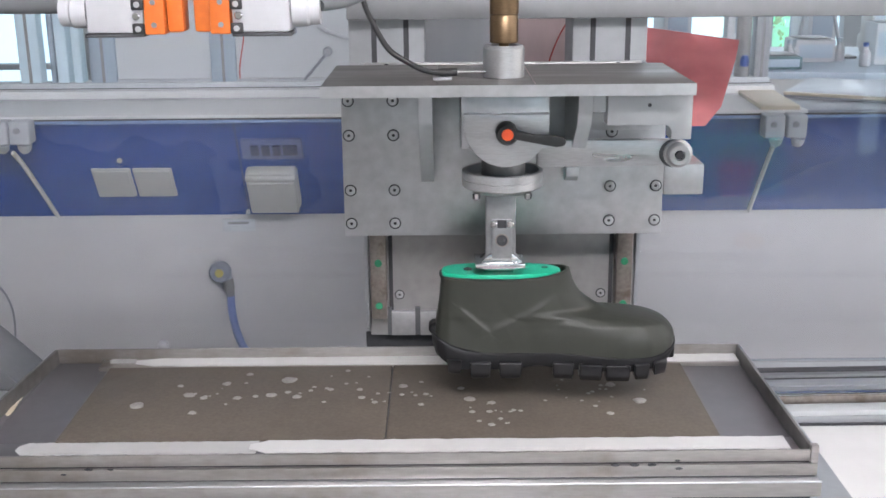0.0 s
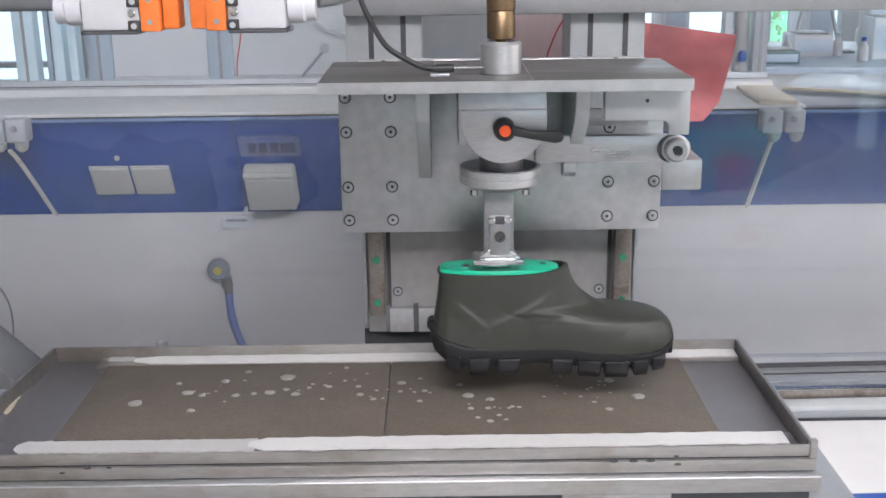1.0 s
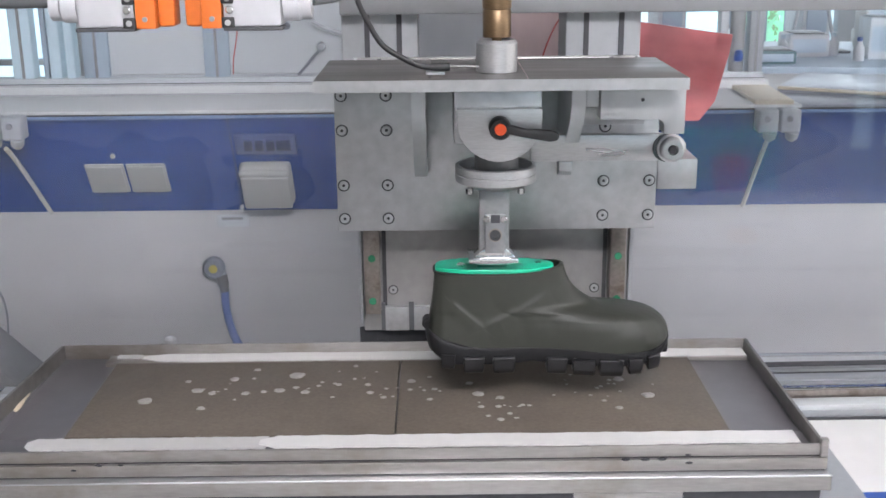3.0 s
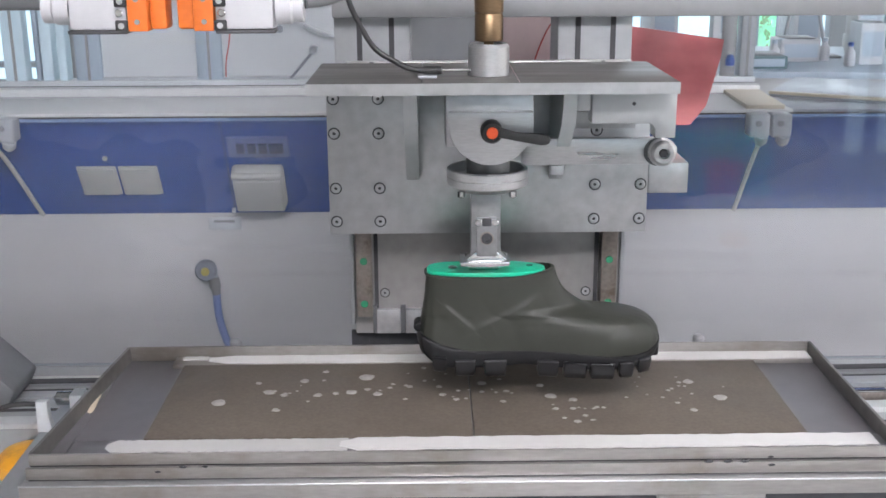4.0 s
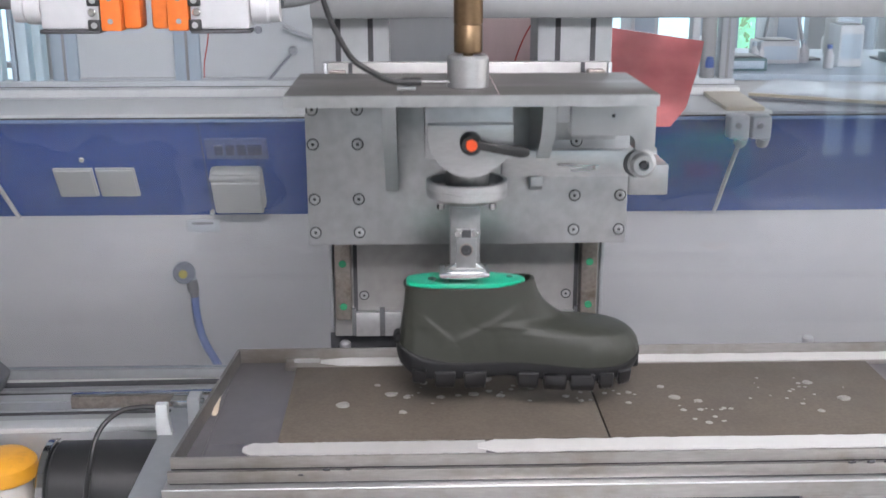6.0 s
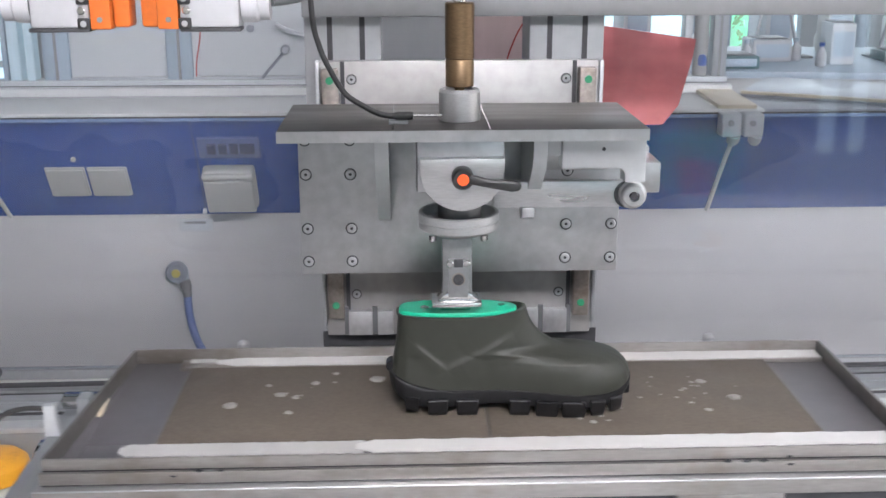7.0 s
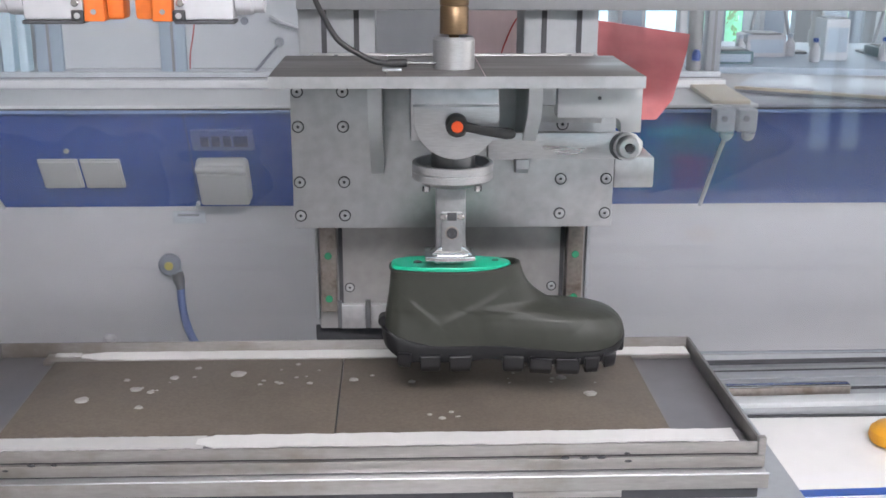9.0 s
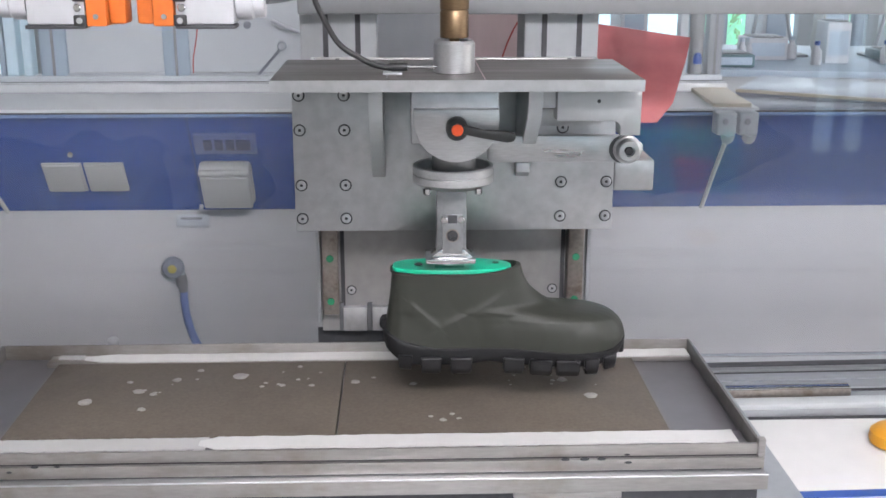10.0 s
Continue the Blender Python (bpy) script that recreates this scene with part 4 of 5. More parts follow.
def wavy_strip(x0, x1, y0, y1, seed, z, left=True, right=True):
    """A painted strip with a slightly ragged edge."""
    rnd = random.Random(seed)
    bm = bmesh.new()
    n = 60
    rows = []
    for k in range(n + 1):
        x = x0 + (x1 - x0) * k / n
        end = min(1, 0.35 + 0.65 * (k / 2 if left else 1), 0.35 + 0.65 * ((n - k) / 2 if right else 1))
        rows.append([bm.verts.new((x, (y0 + y1) / 2 + end * s * ((y1 - y0) / 2 + rnd.uniform(-0.0012, 0.0012)), z)) for s in (-1, 1)])
    for a, b in zip(rows, rows[1:]):
        bm.faces.new((a[0], b[0], b[1], a[1]))
    ext = bmesh.ops.extrude_face_region(bm, geom=bm.faces[:])
    bmesh.ops.translate(bm, vec=(0, 0, 0.0012), verts=[v for v in ext["geom"] if isinstance(v, bmesh.types.BMVert)])
    bmesh.ops.recalc_face_normals(bm, faces=bm.faces[:])
    return bm


part("painted_strip", wavy_strip(-0.507, -0.222, 1.166, 1.197, 1, FLOOR_Z + 0.0045, True, False), PAINT, tray, "white painted strip")
part("painted_strip", wavy_strip(-0.231, 0.405, 1.1655, 1.1975, 2, FLOOR_Z + 0.0052, True, False), PAINT_FRESH, tray, "white painted strip")
part("painted_strip", wavy_strip(-0.436, 0.414, 1.434, 1.4615, 3, FLOOR_Z + 0.0062, True, False), PAINT_FRESH, tray, "white painted strip")
part("painted_strip", wavy_strip(-0.474, -0.438, 1.447, 1.4605, 4, FLOOR_Z + 0.0061), PAINT, tray, "white paint remnant")
part("ledge", box(X0 + 0.005, X1 - 0.005, 1.135, 1.199, FLOOR_Z, FLOOR_Z + 0.0042, 0.0004), TRAY_FLOOR, tray)
part("ledge", box(-0.485, X1 - 0.005, 1.4325, 1.4615, FLOOR_Z, FLOOR_Z + 0.0058, 0.0004), TRAY_STEEL, tray)
part("tape_remnant", wavy_strip(1.29, 1.365, -0.003, 0.003, 6, 0), WOOD, tray, "strip of old tan tape").data.transform(Matrix.Translation((X0 + 0.109, 0, FLOOR_Z + 0.001)) @ Matrix.Rotation(radians(95), 4, "Z"))
rnd = random.Random(12)
for x, z, r in ((0.1935, 0.7850, 0.0040), (0.2155, 0.7850, 0.0042), (0.2350, 0.7850, 0.0040), (0.2660, 0.7800, 0.0034), (0.2640, 0.7900, 0.0026), (-0.405, 0.7850, 0.0036), (-0.434, 0.7790, 0.0026), (-0.380, 0.7850, 0.0028)):
    part("grease_spot", lathe([(0, 0), (r, 0), (r * 0.6, 0.0006), (0, 0.0008)], shift(x, Y0 - 0.003, z) @ TO_FRONT @ Matrix.Diagonal((1.3, 0.5, 1, 1)), 14), ALU_DARK, tray, "dark grease spot")
part("corner_post", box(X1 - 0.0055, X1 + 0.003, Y0 - 0.0028, Y0 + 0.006, 0.7846, 0.8065, 0.0008), TRAY_STEEL, tray)

for x0, x1 in ((-0.468, -0.0725), (-0.0705, 0.331)):
    part("tile", box(x0, x1, 1.2005, 1.431, FLOOR_Z, 0.785, 0.0008), TILE, tray, "wet brown-grey stone tile")
for x in (-0.403, 0.263):
    clip = part("rim_clip", lathe([(0, 0), (0.0075, 0), (0.008, 0.002), (0.008, 0.010), (0.005, 0.013), (0, 0.013)], shift(x, Y1 + 0.0085, 0.794), 20), STEEL, tray)
    part("clip_foot", box(x - 0.006, x + 0.006, Y1 + 0.0002, Y1 + 0.014, 0.775, 0.794, 0.001), STEEL, tray)
TILE_Z = 0.785

# ---- sliding head ----
head = thing("press_head", 0.0725, 1.30, 1.0, "machined steel sliding head of the shoe tester", "machine head")
part("top_plate", box(-0.1345, 0.2825, 1.215, 1.412, 1.192, 1.2055, 0.0008), PLATE, head)
# Strip of brighter steel puts the light on the plate's front into colour
part("plate_edge", box(-0.1345, 0.2825, 1.2142, 1.2150, 1.1922, 1.2053, 0), STEEL, head, "milled front edge, brightened for the light on it")
back = part("back_plate", box(-0.1285, 0.2865, 1.390, 1.406, 0.985, 1.1918, 0.001), STEEL, head)
for x in (-0.1195, -0.0625):
    for z in (1.163, 1.1185, 1.0465, 1.002):
        hex_bolt(x, 1.390, z, back)
for x, z in ((0.2175, 1.121), (0.2175, 1.0495), (0.2175, 1.0035), (0.277, 1.0495), (0.277, 1.0035)):
    hex_bolt(x, 1.390, z, back)


def gusset(x0, x1):
    bm = bmesh.new()
    side = [(1.250, 1.1917), (1.3898, 1.1917), (1.3898, 1.060), (1.378, 1.060), (1.262, 1.150), (1.250, 1.172)]
    a = [bm.verts.new((x0, y, z)) for y, z in side]
    b = [bm.verts.new((x1, y, z)) for y, z in side]
    bm.faces.new(a), bm.faces.new(b)
    for k in range(len(side)):
        bm.faces.new((a[k], a[(k + 1) % 6], b[(k + 1) % 6], b[k]))
    bmesh.ops.recalc_face_normals(bm, faces=bm.faces[:])
    part("gusset", bm, ALU_PALE, head)


gusset(-0.027, -0.011)
gusset(0.157, 0.173)
part("centre_block", box(0.0215, 0.1215, 1.236, 1.330, 1.130, 1.1918, 0.0015), STEEL, head)
pts = [(0.0245 - 0.0, 1.1715), (0.1205, 1.1715), (0.1205, 1.150)]
for k in range(1, 24):
    a = math.pi * k / 24
    pts.append((0.0725 + 0.048 * math.cos(a), 1.159 - 0.0475 * math.sin(a)))
pts.append((0.0245, 1.150))
part("swivel_plate", prism(pts, 0.0155, shift(0, 1.220, 0), 0.001), STEEL_BRUSHED, head)
lever = part("clamp_lever", lathe([(0, 0), (0.0125, 0), (0.0125, 0.016), (0.0105, 0.019), (0, 0.019)], shift(0.0725, 1.2195, 1.152) @ TO_FRONT, 28), BLACK, head, "black clamping lever")
part("lever_cap", lathe(rod(0.0066, 0.0025, 0.001), shift(0.0725, 1.2005, 1.152) @ TO_FRONT, 24), ORANGE_CAP, lever, "orange centre cap")
bm = prism([(0.080, 1.158), (0.100, 1.1525), (0.128, 1.1505), (0.1365, 1.1485), (0.1385, 1.144), (0.136, 1.1385), (0.127, 1.1375), (0.100, 1.1425), (0.078, 1.147)], 0.010, shift(0, 1.1985, 0), 0.003)
part("lever_arm", bm, BLACK, lever)
part("flange", lathe([(0, 0), (0.030, 0), (0.0345, 0.004), (0.0470, 0.0075), (0.0482, 0.009), (0.0482, 0.0165), (0.0472, 0.0175), (0.0482, 0.0185), (0.0482, 0.0265), (0.0470, 0.0275), (0.0435, 0.0275), (0.0425, 0.016), (0, 0.016)], shift(0.0715, 1.280, 1.0695), 56), STEEL_BRUSHED, head, "turned round flange")
part("flange_hub", lathe(rod(0.026, 0.045), shift(0.0725, 1.280, 1.086), 32), SHANK, head)
for x in (0.040, 0.101):
    part("flange_bolt", lathe(rod(0.0045, 0.008), shift(x, 1.262, 1.0640), 6), CHROME, head)
holder = thing("last_holder", 0.0705, 1.28, 0.98, "steel shank and chromed foot that carry the shoe last", "holder")
part("shank", box(0.0515, 0.0875, 1.270, 1.292, 0.990, 1.0760, 0.0015), SHANK, holder)
part("clevis", box(0.0585, 0.0825, 1.2625, 1.2698, 0.990, 1.038, 0.001), SHANK, holder)
for x in (0.0605, 0.0805):
    part("cross_screw", lathe(rod(0.0042, 0.0035, 0.0008), shift(x, 1.2630, 1.0335) @ TO_FRONT, 16), CHROME, holder)
part("clevis_slot", box(0.0650, 0.0760, 1.2615, 1.2630, 1.0285, 1.0385, 0.0005), ALU_DARK, holder)
part("clevis_screw", lathe([(0, 0), (0.0065, 0), (0.0065, 0.003), (0.0035, 0.0032), (0.0032, 0.001), (0, 0.001)], shift(0.0705, 1.2624, 1.0135) @ TO_FRONT, 20), ALU_DARK, holder)
part("clevis_ring", lathe([(0.0066, 0), (0.0082, 0), (0.0082, 0.0012), (0.0066, 0.0012), (0.0066, 0)], shift(0.0705, 1.2624, 1.0135) @ TO_FRONT, 24), RAIL, holder)
part("foot_wedge", prism([(0.045, 0.9855), (0.096, 0.9855), (0.084, 0.9955), (0.057, 0.9955)], 0.026, shift(0, 1.264, 0), 0.001), CHROME, holder)
part("foot_plate", box(0.0385, 0.0985, 1.256, 1.300, 0.9798, 0.9855, 0.001), CHROME, holder)
part("swing_arm", box(0.115, 0.283, 1.306, 1.318, 1.093, 1.1255, 0.0015), STEEL_BRUSHED, head)
nut = part("arm_nut", lathe([(0, 0), (0.0168, 0), (0.0173, 0.001), (0.0173, 0.006), (0.0150, 0.007), (0.0142, 0.014), (0.012, 0.016), (0.0065, 0.016), (0.0065, 0.010), (0, 0.010)], shift(0.2845, 1.306, 1.109) @ TO_FRONT, 36), STEEL_BRUSHED, head, "turned steel ring nut")
part("nut_socket", lathe(rod(0.0055, 0.006, 0.0005), shift(0.2845, 1.2965, 1.109) @ TO_FRONT, 6), ALU_DARK, nut)
part("arm_washer", lathe(rod(0.0175, 0.0012), shift(0.2800, 1.3055, 1.109) @ TO_FRONT, 32), DARKGREY, head)
part("arm_tab", box(0.150, 0.166, 1.306, 1.330, 1.0805, 1.0925, 0.001), STEEL, head)
part("arm_bracket", prism([(0.190, 1.1917), (0.190, 1.153), (0.2575, 1.153), (0.2620, 1.150), (0.2640, 1.146), (0.2640, 1.136), (0.2875, 1.136), (0.2875, 1.1917)], 0.030, shift(0, 1.250, 0), 0.001), ALU_PALE, head, "pale grey bracket block")
part("bracket_pin", lathe(rod(0.0022, 0.001, 0.0002), shift(0.238, 1.2502, 1.176) @ TO_FRONT, 12), ALU_DARK, head)
part("bracket_hook", tube([(0.262, 1.256, 1.153), (0.2665, 1.254, 1.150), (0.2675, 1.254, 1.143), (0.2665, 1.255, 1.136)], 0.0032), DARKGREY, head)
part("spacer", box(0.1735, 0.1885, 1.252, 1.30, 1.168, 1.1917, 0.001), ALU_PALE, head)
part("cross_bar", box(0.1735, 0.262, 1.36, 1.389, 1.128, 1.150, 0.001), STEEL, head)
part("spindle_cup", lathe([(0, 0), (0.0235, 0), (0.0240, 0.0006), (0.0240, 0.033), (0.0215, 0.0365), (0.017, 0.0365), (0.016, 0.034), (0, 0.034)], shift(0.0725, 1.285, 1.2058), 40), STEEL_BRUSHED, head, "turned steel cup")
part("spindle_neck", lathe(rod(0.006, 0.012), shift(0.0725, 1.285, 1.239)), BRASS, head)
part("spindle_bush", lathe([(0, 0), (0.0155, 0), (0.0165, 0.001), (0.0165, 0.0295), (0.0158, 0.0305), (0.0158, 0.0320), (0.0168, 0.033), (0.0168, 0.094), (0.0155, 0.0955), (0, 0.0955)], shift(0.0725, 1.285, 1.245), 40), BRASS, head, "oiled bronze bush")
part("spindle_rod", lathe(rod(0.008, 0.30), shift(0.0725, 1.285, 1.3405), 24), CHROME, head)
part("score_line", box(0.1035, 0.1045, 1.216, 1.41, 1.2056, 1.2059, 0), CHROME, head)
part("score_line", box(-0.0055, -0.0047, 1.216, 1.41, 1.2056, 1.2059, 0), CHROME, head)
part("sensor_mount", box(-0.010, 0.012, 1.256, 1.276, 1.2056, 1.2085, 0.001), ALU, head)
part("sensor_plug", lathe([(0, 0), (0.0042, 0), (0.0048, 0.004), (0.0048, 0.018), (0.003, 0.026), (0, 0.026)], pose(0.018, 1.268, 1.2135, 0, -90, 0), 16), BLACK, head)
part("sensor_pin", lathe(rod(0.0015, 0.035), shift(0.017, 1.268, 1.2135) @ ALONG_X, 10), CHROME, head)
part("sensor_cable", tube([(-0.006, 1.266, 1.2135), (-0.020, 1.264, 1.2165), (-0.036, 1.262, 1.2245), (-0.059, 1.262, 1.240), (-0.076, 1.262, 1.268), (-0.087, 1.262, 1.294), (-0.094, 1.26, 1.33), (-0.095, 1.26, 1.42), (-0.09, 1.27, 1.5)], 0.0033, 14), BLACK, head, "black sensor cable")

# ---- rubber boot on its last ----
BX, BY, BZ = -0.008, 1.297, TILE_Z + 0.053
LEN = 0.298


def table(rows, v):
    """Smooth lookup in (key, value) rows."""
    ks = [r[0] for r in rows]
    i = max(1, min(len(rows) - 1, int(np.searchsorted(ks, v))))
    (a, fa), (b, fb) = rows[i - 1], rows[i]
    return fa + (fb - fa) * min(1, max(0, (v - a) / (b - a)))


PLAN = [(0.0, 0.0), (0.004, 0.012), (0.02, 0.025), (0.06, 0.0325), (0.12, 0.0345), (0.25, 0.0345), (0.4, 0.033), (0.52, 0.0365), (0.66, 0.0445), (0.78, 0.0475), (0.88, 0.0445), (0.94, 0.036), (0.975, 0.025), (0.992, 0.014), (1.0, 0.0)]


def smooth_table(rows, v, w):
    return sum(table(rows, v + w * k) for k in (-1, -0.5, 0, 0.5, 1)) / 5


def outline(n, x0, x1, wide, oval, oval_heel=None):
    """A closed foot outline from heel x0 to toe x1; oval blends it towards an ellipse of half-width wide."""
    pts = []
    for k in range(n):
        a = 2 * math.pi * k / n
        u = 0.5 - 0.5 * math.cos(a)
        s = 1 if math.sin(a) >= 0 else -1
        foot = s * smooth_table(PLAN, u, 0.012 * min(1, 12 * u * (1 - u)))
        full = max(0, min(1, (u - 0.25) / 0.5))
        ell = s * wide * abs(math.sin(a)) ** (0.55 + 0.3 * full * full * (3 - 2 * full))
        x = x0 + (x1 - x0) * u
        front = max(0, min(1, (x - 0.08) / 0.07))
        o = oval if oval_heel is None else oval_heel + (oval - oval_heel) * front * front * (3 - 2 * front)
        pts.append((x, foot * (1 - o) + ell * o))
    return pts


# height over the ground: heel, toe, width factor, roundness, by layer
HEEL = [(0.022, -0.002), (0.035, -0.005), (0.05, -0.0045), (0.06, -0.003), (0.075, 0.0), (0.095, 0.003), (0.118, 0.0055)]
TOE = [(0.022, 0.292), (0.030, 0.297), (0.040, 0.2985), (0.050, 0.296), (0.058, 0.291), (0.064, 0.285), (0.0695, 0.274), (0.0725, 0.260), (0.0737, 0.244), (0.0745, 0.228), (0.0757, 0.219), (0.078, 0.211), (0.082, 0.202), (0.088, 0.192), (0.094, 0.183), (0.100, 0.1755), (0.108, 0.169), (0.118, 0.164)]
WIDTH = [(0.022, 1.0), (0.035, 1.03), (0.05, 1.0), (0.06, 0.94), (0.068, 0.87), (0.0745, 0.84), (0.085, 0.89), (0.10, 0.94), (0.118, 1.0)]


def sole_edge(u):
    return table([(0, 0.050), (0.04, 0.043), (0.12, 0.034), (0.25, 0.029), (0.45, 0.031), (0.6, 0.030), (0.8, 0.026), (0.92, 0.029), (0.97, 0.035), (1, 0.040)], u)


def ridge(x, z, ax, az, bx, bz, w):
    """How near a point of the side lies to a crease from a to b."""
    dx, dz = bx - ax, bz - az
    t = min(1, max(0, ((x - ax) * dx + (z - az) * dz) / (dx * dx + dz * dz)))
    d = math.hypot(x - ax - t * dx, z - az - t * dz)
    return math.exp(-((d / w) ** 2)) * min(1, 4 * t + 0.15, 4 * (1 - t) + 0.15)


def fold(x, z):
    """The moulded lines of the rubber upper, in metres outwards."""
    def bent(ax, az, bx, bz, sharp, wide):
        over = (x - ax) * (bz - az) - (z - az) * (bx - ax) < 0
        return ridge(x, z, ax, az, bx, bz, sharp if over else wide)

    heel = bent(0.026, 0.088, 0.064, 0.056, 0.0032, 0.013)
    vamp = bent(0.066, 0.056, 0.148, 0.098, 0.0050, 0.024)
    ball = math.exp(-(((x - 0.255) / 0.03) ** 2) - (((z - 0.048) / 0.013) ** 2))
    hollow = math.exp(-(((x - 0.205) / 0.03) ** 2) - (((z - 0.060) / 0.013) ** 2))
    tuck = ridge(x, z, 0.128, 0.060, 0.165, 0.072, 0.005)
    return 0.0018 * heel + 0.0021 * vamp - 0.0004 * tuck + 0.0013 * ball - 0.0016 * hollow


def side_width(x, z):
    """How wide each layer is: straight over the heel, closing over the toe."""
    f = max(0, min(1, (x - 0.10) / 0.07))
    f = f * f * (3 - 2 * f)
    return (1 - f) * smooth_table([(0.022, 1.0), (0.05, 1.0), (0.075, 0.965), (0.118, 1.0)], z, 0.006) + f * smooth_table(WIDTH, z, 0.006)


def collar_rise(x, z):
    """The collar climbs towards the instep."""
    s = max(0, min(1, (z - 0.085) / 0.032))
    return s * s * (0.0065 + 0.006 * max(0, min(1, (x - 0.105) / 0.06)) ** 2)


def boot_upper():
    bm = bmesh.new()
    n, layers = 480, 120
    rings = []
    for j in range(layers + 1):
        z = 0.022 + 0.0955 * j / layers
        x0, x1 = smooth_table(HEEL, z, 0.004), smooth_table(TOE, z, 0.0022)
        over = max(0, min(1, (z - 0.064) / 0.02))
        over = over * over * (3 - 2 * over)
        soft = max(0, min(1, (z - 0.03) / 0.088))
        ring = []
        for k, (x, y) in enumerate(outline(n, x0, x1, 0.0315, over, soft)):
            y *= side_width(x, z)
            u = x / LEN
            out = fold(x, z) * min(1, abs(y) / 0.012)
            y += math.copysign(out, y) if y else 0
            ring.append(bm.verts.new((BX + x, BY + y, BZ + z + collar_rise(x, z))))
        rings.append(ring)
    lip = [bm.verts.new((v.co.x + (BX + 0.078 - v.co.x) * 0.05, BY + (v.co.y - BY) * 0.93, v.co.z + 0.001)) for v in rings[-1]]
    inside = [bm.verts.new((v.co.x + (BX + 0.078 - v.co.x) * 0.05, BY + (v.co.y - BY) * 0.93, v.co.z - 0.016)) for v in rings[-1]]
    rings += [lip, inside]
    for a, b in zip(rings, rings[1:]):
        for k in range(n):
            bm.faces.new((a[k], a[(k + 1) % n], b[(k + 1) % n], b[k]))
    bm.faces.new(rings[0]), bm.faces.new(rings[-1])
    bmesh.ops.recalc_face_normals(bm, faces=bm.faces[:])
    return bm


boot = thing("rubber_boot", BX, BY, BZ, "low olive-green rubber boot with a black lugged sole", "boot")
part("upper", boot_upper(), RUBBER, boot, smooth=70)


def boot_sole():
    bm = bmesh.new()
    n = 144
    base_pts = outline(n, -0.0045, 0.2965, 0.03, 0)
    rings = []
    for f, grow in ((0.0, 0.955), (0.08, 0.985), (0.4, 1.03), (0.8, 1.055), (0.95, 1.05), (1.0, 1.02)):
        ring = []
        for x, y in base_pts:
            u = min(1, max(0, x / LEN))
            low = table([(0, 0.022), (0.06, 0.010), (0.15, 0.0085), (0.33, 0.009), (0.42, 0.013), (0.50, 0.010), (0.80, 0.0085), (0.92, 0.012), (1, 0.024)], u)
            z = low + (sole_edge(u) - low) * f
            cx = 0.149
            ring.append(bm.verts.new((BX + cx + (x - cx) * (1 + (grow - 1) * 0.35), BY + y * grow, BZ + z)))
        rings.append(ring)
    for a, b in zip(rings, rings[1:]):
        for k in range(n):
            bm.faces.new((a[k], a[(k + 1) % n], b[(k + 1) % n], b[k]))
    bm.faces.new(rings[0])
    bm.faces.new(rings[-1])
    bmesh.ops.recalc_face_normals(bm, faces=bm.faces[:])
    return bm


sole = part("sole", boot_sole(), SOLE, boot, "black rubber sole")
LUGS = [(0.012, 0.030, 0.006), (0.040, 0.066, 0.001), (0.076, 0.104, 0), (0.142, 0.168, 0), (0.174, 0.202, 0), (0.206, 0.236, 0), (0.241, 0.260, 0.002), (0.265, 0.283, 0.006)]
for x0, x1, up in LUGS:
    for s in (-1, 1):
        w = smooth_table(PLAN, (x0 + x1) / 2 / LEN, 0.02)
        tilt = (smooth_table(PLAN, x1 / LEN, 0.01) - smooth_table(PLAN, x0 / LEN, 0.01)) / (x1 - x0)
        bm = bmesh.new()
        q = []
        for z, a, b in ((up - 0.0026, 0.0015, 0.002), (0.005 + up, 0.0005, 0.005), (0.0195 + 0.6 * up, 0, 0.0068)):
            for x, y in ((x0 + a, w - 0.020), (x1 - a, w - 0.020), (x1 - a, w + b), (x0 + a, w + b)):
                y += tilt * (x - (x0 + x1) / 2)
                q.append(bm.verts.new((BX + x, BY + s * y, BZ + z)))
        for r in (0, 4):
            for k in range(4):
                bm.faces.new((q[r + k], q[r + (k + 1) % 4], q[r + 4 + (k + 1) % 4], q[r + 4 + k]))
        bm.faces.new(q[:4]), bm.faces.new(q[8:])
        bmesh.ops.recalc_face_normals(bm, faces=bm.faces[:])
        bmesh.ops.bevel(bm, geom=bm.edges[:], offset=0.0014, segments=1, affect="EDGES")
        part("lug", bm, WET_SOLE, sole)
for y0, y1 in ((-0.012, 0.012),):
    part("lug", box(BX + 0.282, BX + 0.2975, BY + y0, BY + y1, BZ + 0.013, BZ + 0.030, 0.003), SOLE, sole)
for x0, x1, _ in LUGS[1:7]:
    part("inner_lug", box(BX + x0 + 0.004, BX + x1 - 0.004, BY - 0.011, BY + 0.011, BZ - 0.0022, BZ + 0.014, 0.002), SOLE, sole)
part("heel_spur", lathe([(0, 0), (0.005, 0.0005), (0.0075, 0.004), (0.0075, 0.020), (0.005, 0.0235), (0, 0.024)], shift(BX - 0.0035, BY - 0.012, BZ + 0.054) @ TO_FRONT @ shift(0, 0, -0.024), 20), SOLE, boot, "black kick-off spur")
rim_pts = outline(72, 0.0045, 0.1615, 0.0306, 1)
part("cuff_edge", tube([(BX + x, BY + y, BZ + 0.1172 + collar_rise(x, 0.1172)) for x, y in rim_pts + rim_pts[:1]], 0.0017, 8, 2), RUBBER, boot)

last = thing("shoe_last", 0.0725, BY, BZ + 0.1, "bright green plastic shoe last filling the boot", "last")
bm = bmesh.new()
rings = []
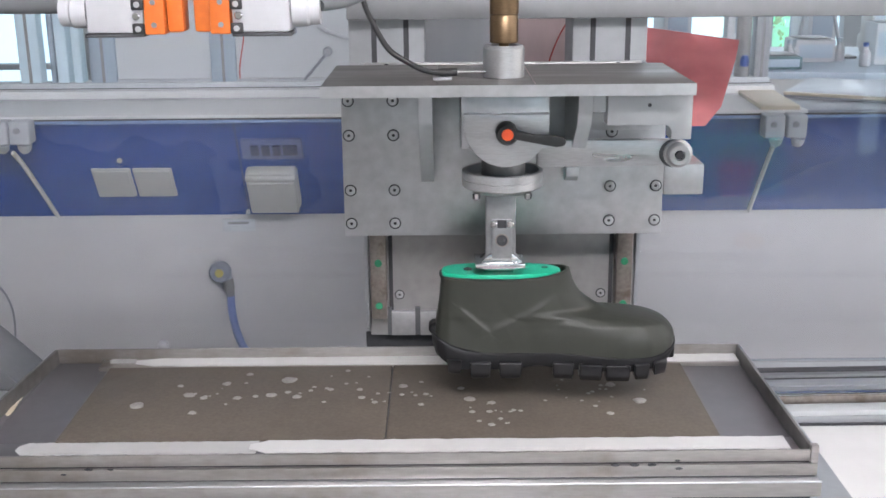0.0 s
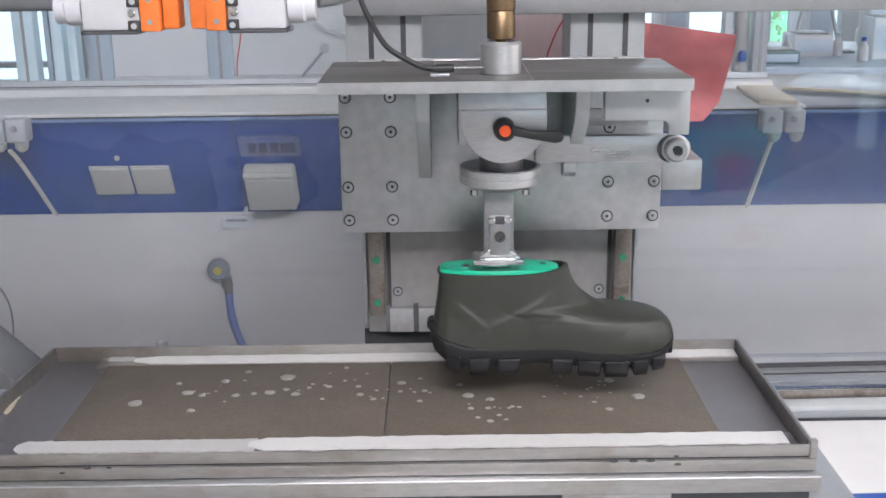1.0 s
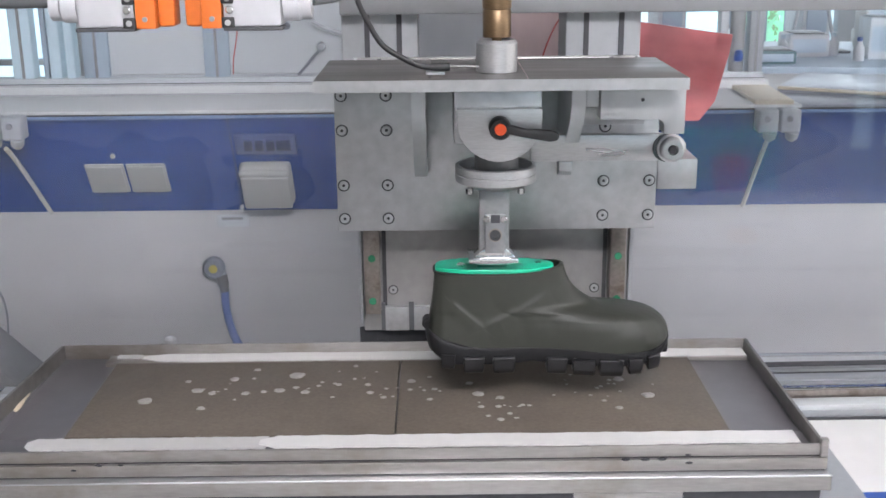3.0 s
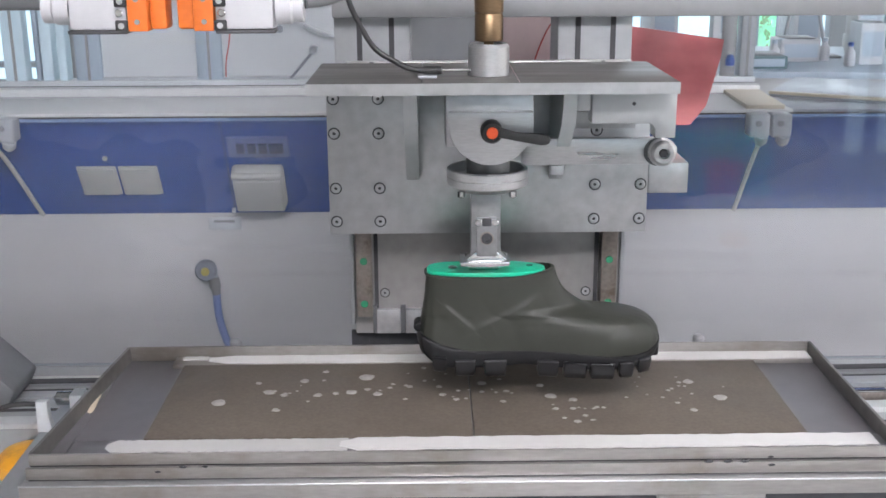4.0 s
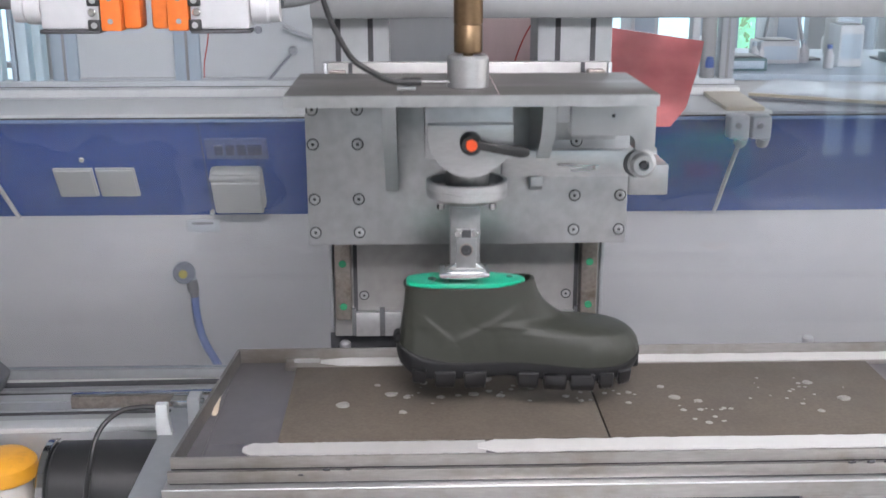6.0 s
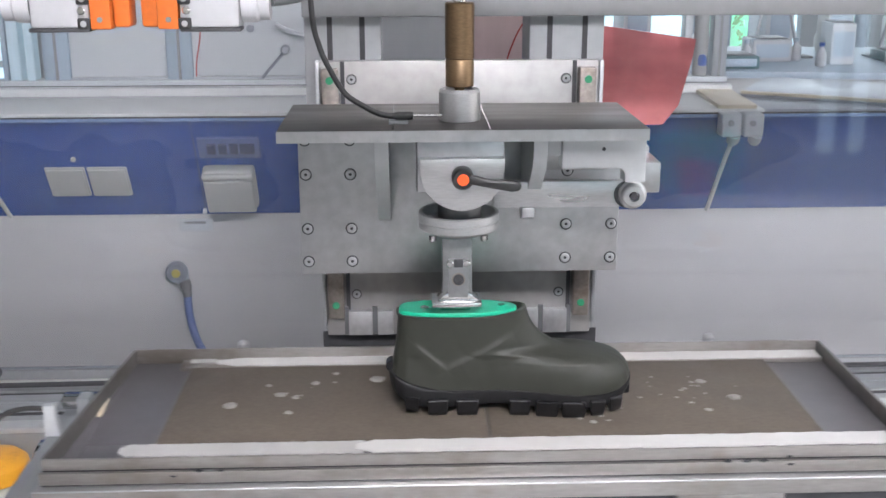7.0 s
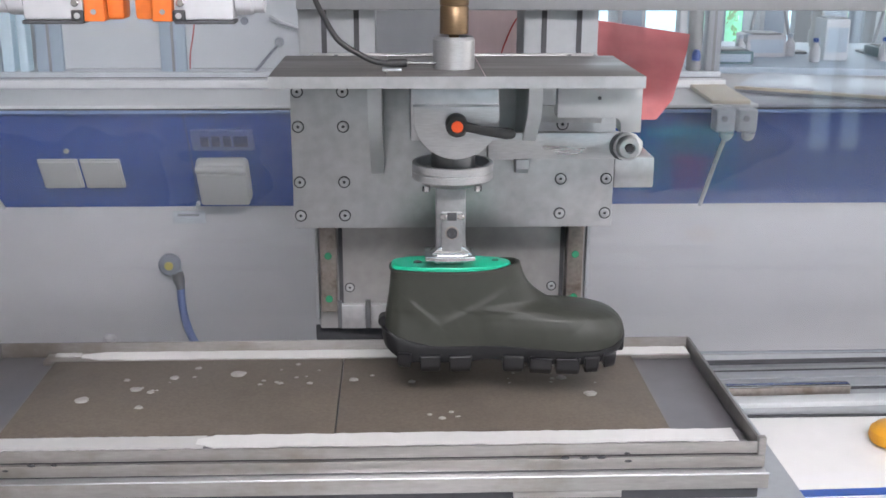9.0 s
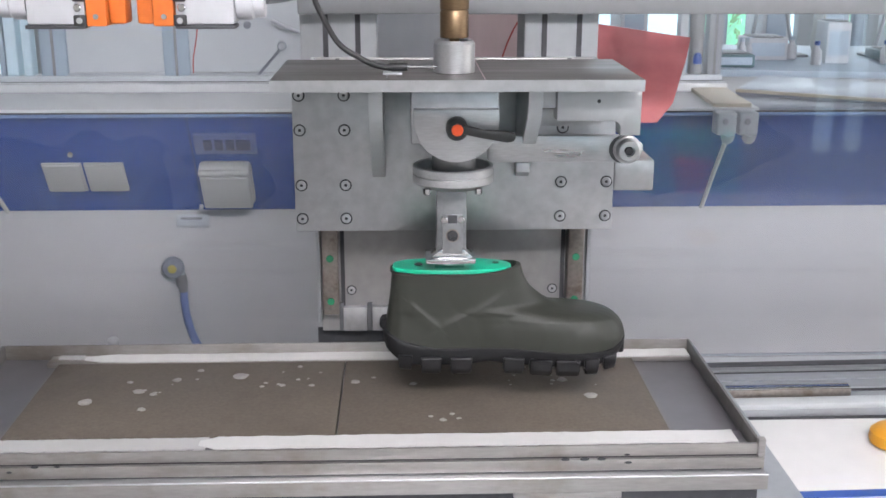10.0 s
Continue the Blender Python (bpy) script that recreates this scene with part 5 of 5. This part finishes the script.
for grow, z in ((0.86, 0.100), (0.93, 0.112), (1.0, 0.1215), (1.0, 0.1265), (0.992, 0.1285), (0.97, 0.1292)):
    rings.append([bm.verts.new((BX + 0.078 + (x - 0.078) * grow, BY + y * grow, BZ + z)) for x, y in outline(72, 0.006, 0.1530, 0.0272, 1)])
for a, b in zip(rings, rings[1:]):
    for k in range(72):
        bm.faces.new((a[k], a[(k + 1) % 72], b[(k + 1) % 72], b[k]))
bm.faces.new(rings[0]), bm.faces.new(rings[-1])
bmesh.ops.recalc_face_normals(bm, faces=bm.faces[:])
part("body", bm, LAST_GREEN, last)
part("screw", lathe([(0, 0), (0.0055, 0), (0.0055, 0.0018), (0.003, 0.0032), (0, 0.0032)], shift(0.030, BY - 0.006, BZ + 0.1292), 18), CHROME, last)
part("socket", lathe(rod(0.0042, 0.0012, 0.0003), shift(0.126, BY + 0.004, BZ + 0.1288), 18), mat("dark_green", (0.01, 0.10, 0.06), 0.5), last)
part("adapter", box(0.050, 0.086, BY - 0.016, BY + 0.010, BZ + 0.1292, 0.9797, 0.001), CHROME, last)

# ---- soap foam on the tiles ----
SPOTS = [
    (-0.396, 1.301, 0.0093), (-0.336, 1.333, 0.0075), (-0.315, 1.324, 0.0050), (-0.354, 1.364, 0.0045), (-0.293, 1.370, 0.0064), (-0.267, 1.402, 0.0046), (-0.320, 1.278, 0.0055), (-0.271, 1.323, 0.0056),
    (-0.248, 1.328, 0.0043), (-0.227, 1.331, 0.0068), (-0.210, 1.380, 0.0103), (-0.207, 1.340, 0.0043), (-0.193, 1.325, 0.0061), (-0.151, 1.348, 0.0043), (-0.112, 1.347, 0.0043), (-0.108, 1.321, 0.0049),
    (-0.090, 1.306, 0.0043), (-0.133, 1.412, 0.0039), (-0.055, 1.357, 0.0062), (-0.056, 1.329, 0.0037), (-0.024, 1.330, 0.0043), (-0.030, 1.298, 0.0042), (0.022, 1.348, 0.0050), (0.033, 1.313, 0.0073),
    (0.061, 1.301, 0.0054), (0.035, 1.274, 0.0042), (0.057, 1.274, 0.0042), (0.070, 1.253, 0.0035), (0.058, 1.236, 0.0046), (0.209, 1.266, 0.0048), (0.252, 1.303, 0.0086), (0.222, 1.356, 0.0070),
]
rnd = random.Random(21)
for cx, cy, sx, sy, count in ((-0.30, 1.335, 0.06, 0.04, 8), (-0.16, 1.345, 0.05, 0.04, 9), (-0.05, 1.325, 0.04, 0.03, 8), (0.06, 1.285, 0.04, 0.04, 10), (0.16, 1.32, 0.05, 0.03, 9), (0.22, 1.35, 0.03, 0.03, 8)):
    for _ in range(count):
        SPOTS.append((rnd.gauss(cx, sx * 0.7), min(1.415, max(1.215, rnd.gauss(cy, sy * 0.7))), rnd.uniform(0.0013, 0.0034)))


def foam_mesh(r, seed):
    rnd = random.Random(seed)
    bm = bmesh.new()
    n = 22
    wob = [1 + 0.14 * noise.noise(Vector((math.cos(2 * math.pi * k / n) * 1.3 + seed * 7.3, math.sin(2 * math.pi * k / n) * 1.3, 0))) * 2 for k in range(n)]
    rings = []
    for f, z in ((1, 0), (0.93, 0.08 * r), (0.72, 0.17 * r), (0.4, 0.21 * r)):
        rings.append([bm.verts.new((f * r * w * math.cos(2 * math.pi * k / n), f * 0.95 * r * w * math.sin(2 * math.pi * k / n), z * (0.8 + 0.5 * rnd.random()))) for k, w in enumerate(wob)])
    for a, b in zip(rings, rings[1:]):
        for k in range(n):
            bm.faces.new((a[k], a[(k + 1) % n], b[(k + 1) % n], b[k]))
    bm.faces.new(rings[-1])
    return bm


FOAM_SPOTS = []
for i, (x, y, r) in enumerate(SPOTS):
    f = new("foam_spot", mesh_of("foam_spot", foam_mesh(r, i), FOAM))
    f.location = (x, y, TILE_Z + 0.0002)
    tagged(f, "small white soap foam spot on the wet tile", "foam", "foam spots")
    FOAM_SPOTS.append((f, x, y, i))


# ---- movement ----
def foam_rows(x, y, i):
    """A spot rides on the tray until the sole meets it; then it clings under the sole."""
    rnd = random.Random(900 + i)
    z = TILE_Z + 0.0002
    if not (abs(y - BY) < 0.044 and -0.30 < x < 0.235):
        return [(t, pose(x + d, y, z)) for t, d in TRAY]
    grip = BX + LEN - rnd.uniform(0.03, 0.13)
    rows = []
    for t, d in TRAY:
        here = x + d
        if t >= 6.5:
            here = max(here, min(grip, x + 0.313)) if t > 6.5 else here
        lift = 0.053 + at_time(HEAD, t) if t > 7.5 else 0
        rows.append((t, pose(here, y, z + lift)))
    return [r for r in rows if r[0] <= 7.5] + [(t, pose(rows[-1][1].translation.x, y, z + 0.053 + d)) for t, d in HEAD if t > 7.55]


def motions():
    for ob, give in ((head, 1.0), (boot, 0.952), (last, 0.952), (holder, 0.952)):
        x, y, z = ob.location
        walk(ob, [(t, pose(x, y, z + d * give)) for t, d in HEAD])
    walk(tray, [(t, pose(d, 0, 0)) for t, d in TRAY])
    for f, x, y, i in FOAM_SPOTS:
        walk(f, foam_rows(x, y, i))


motions()
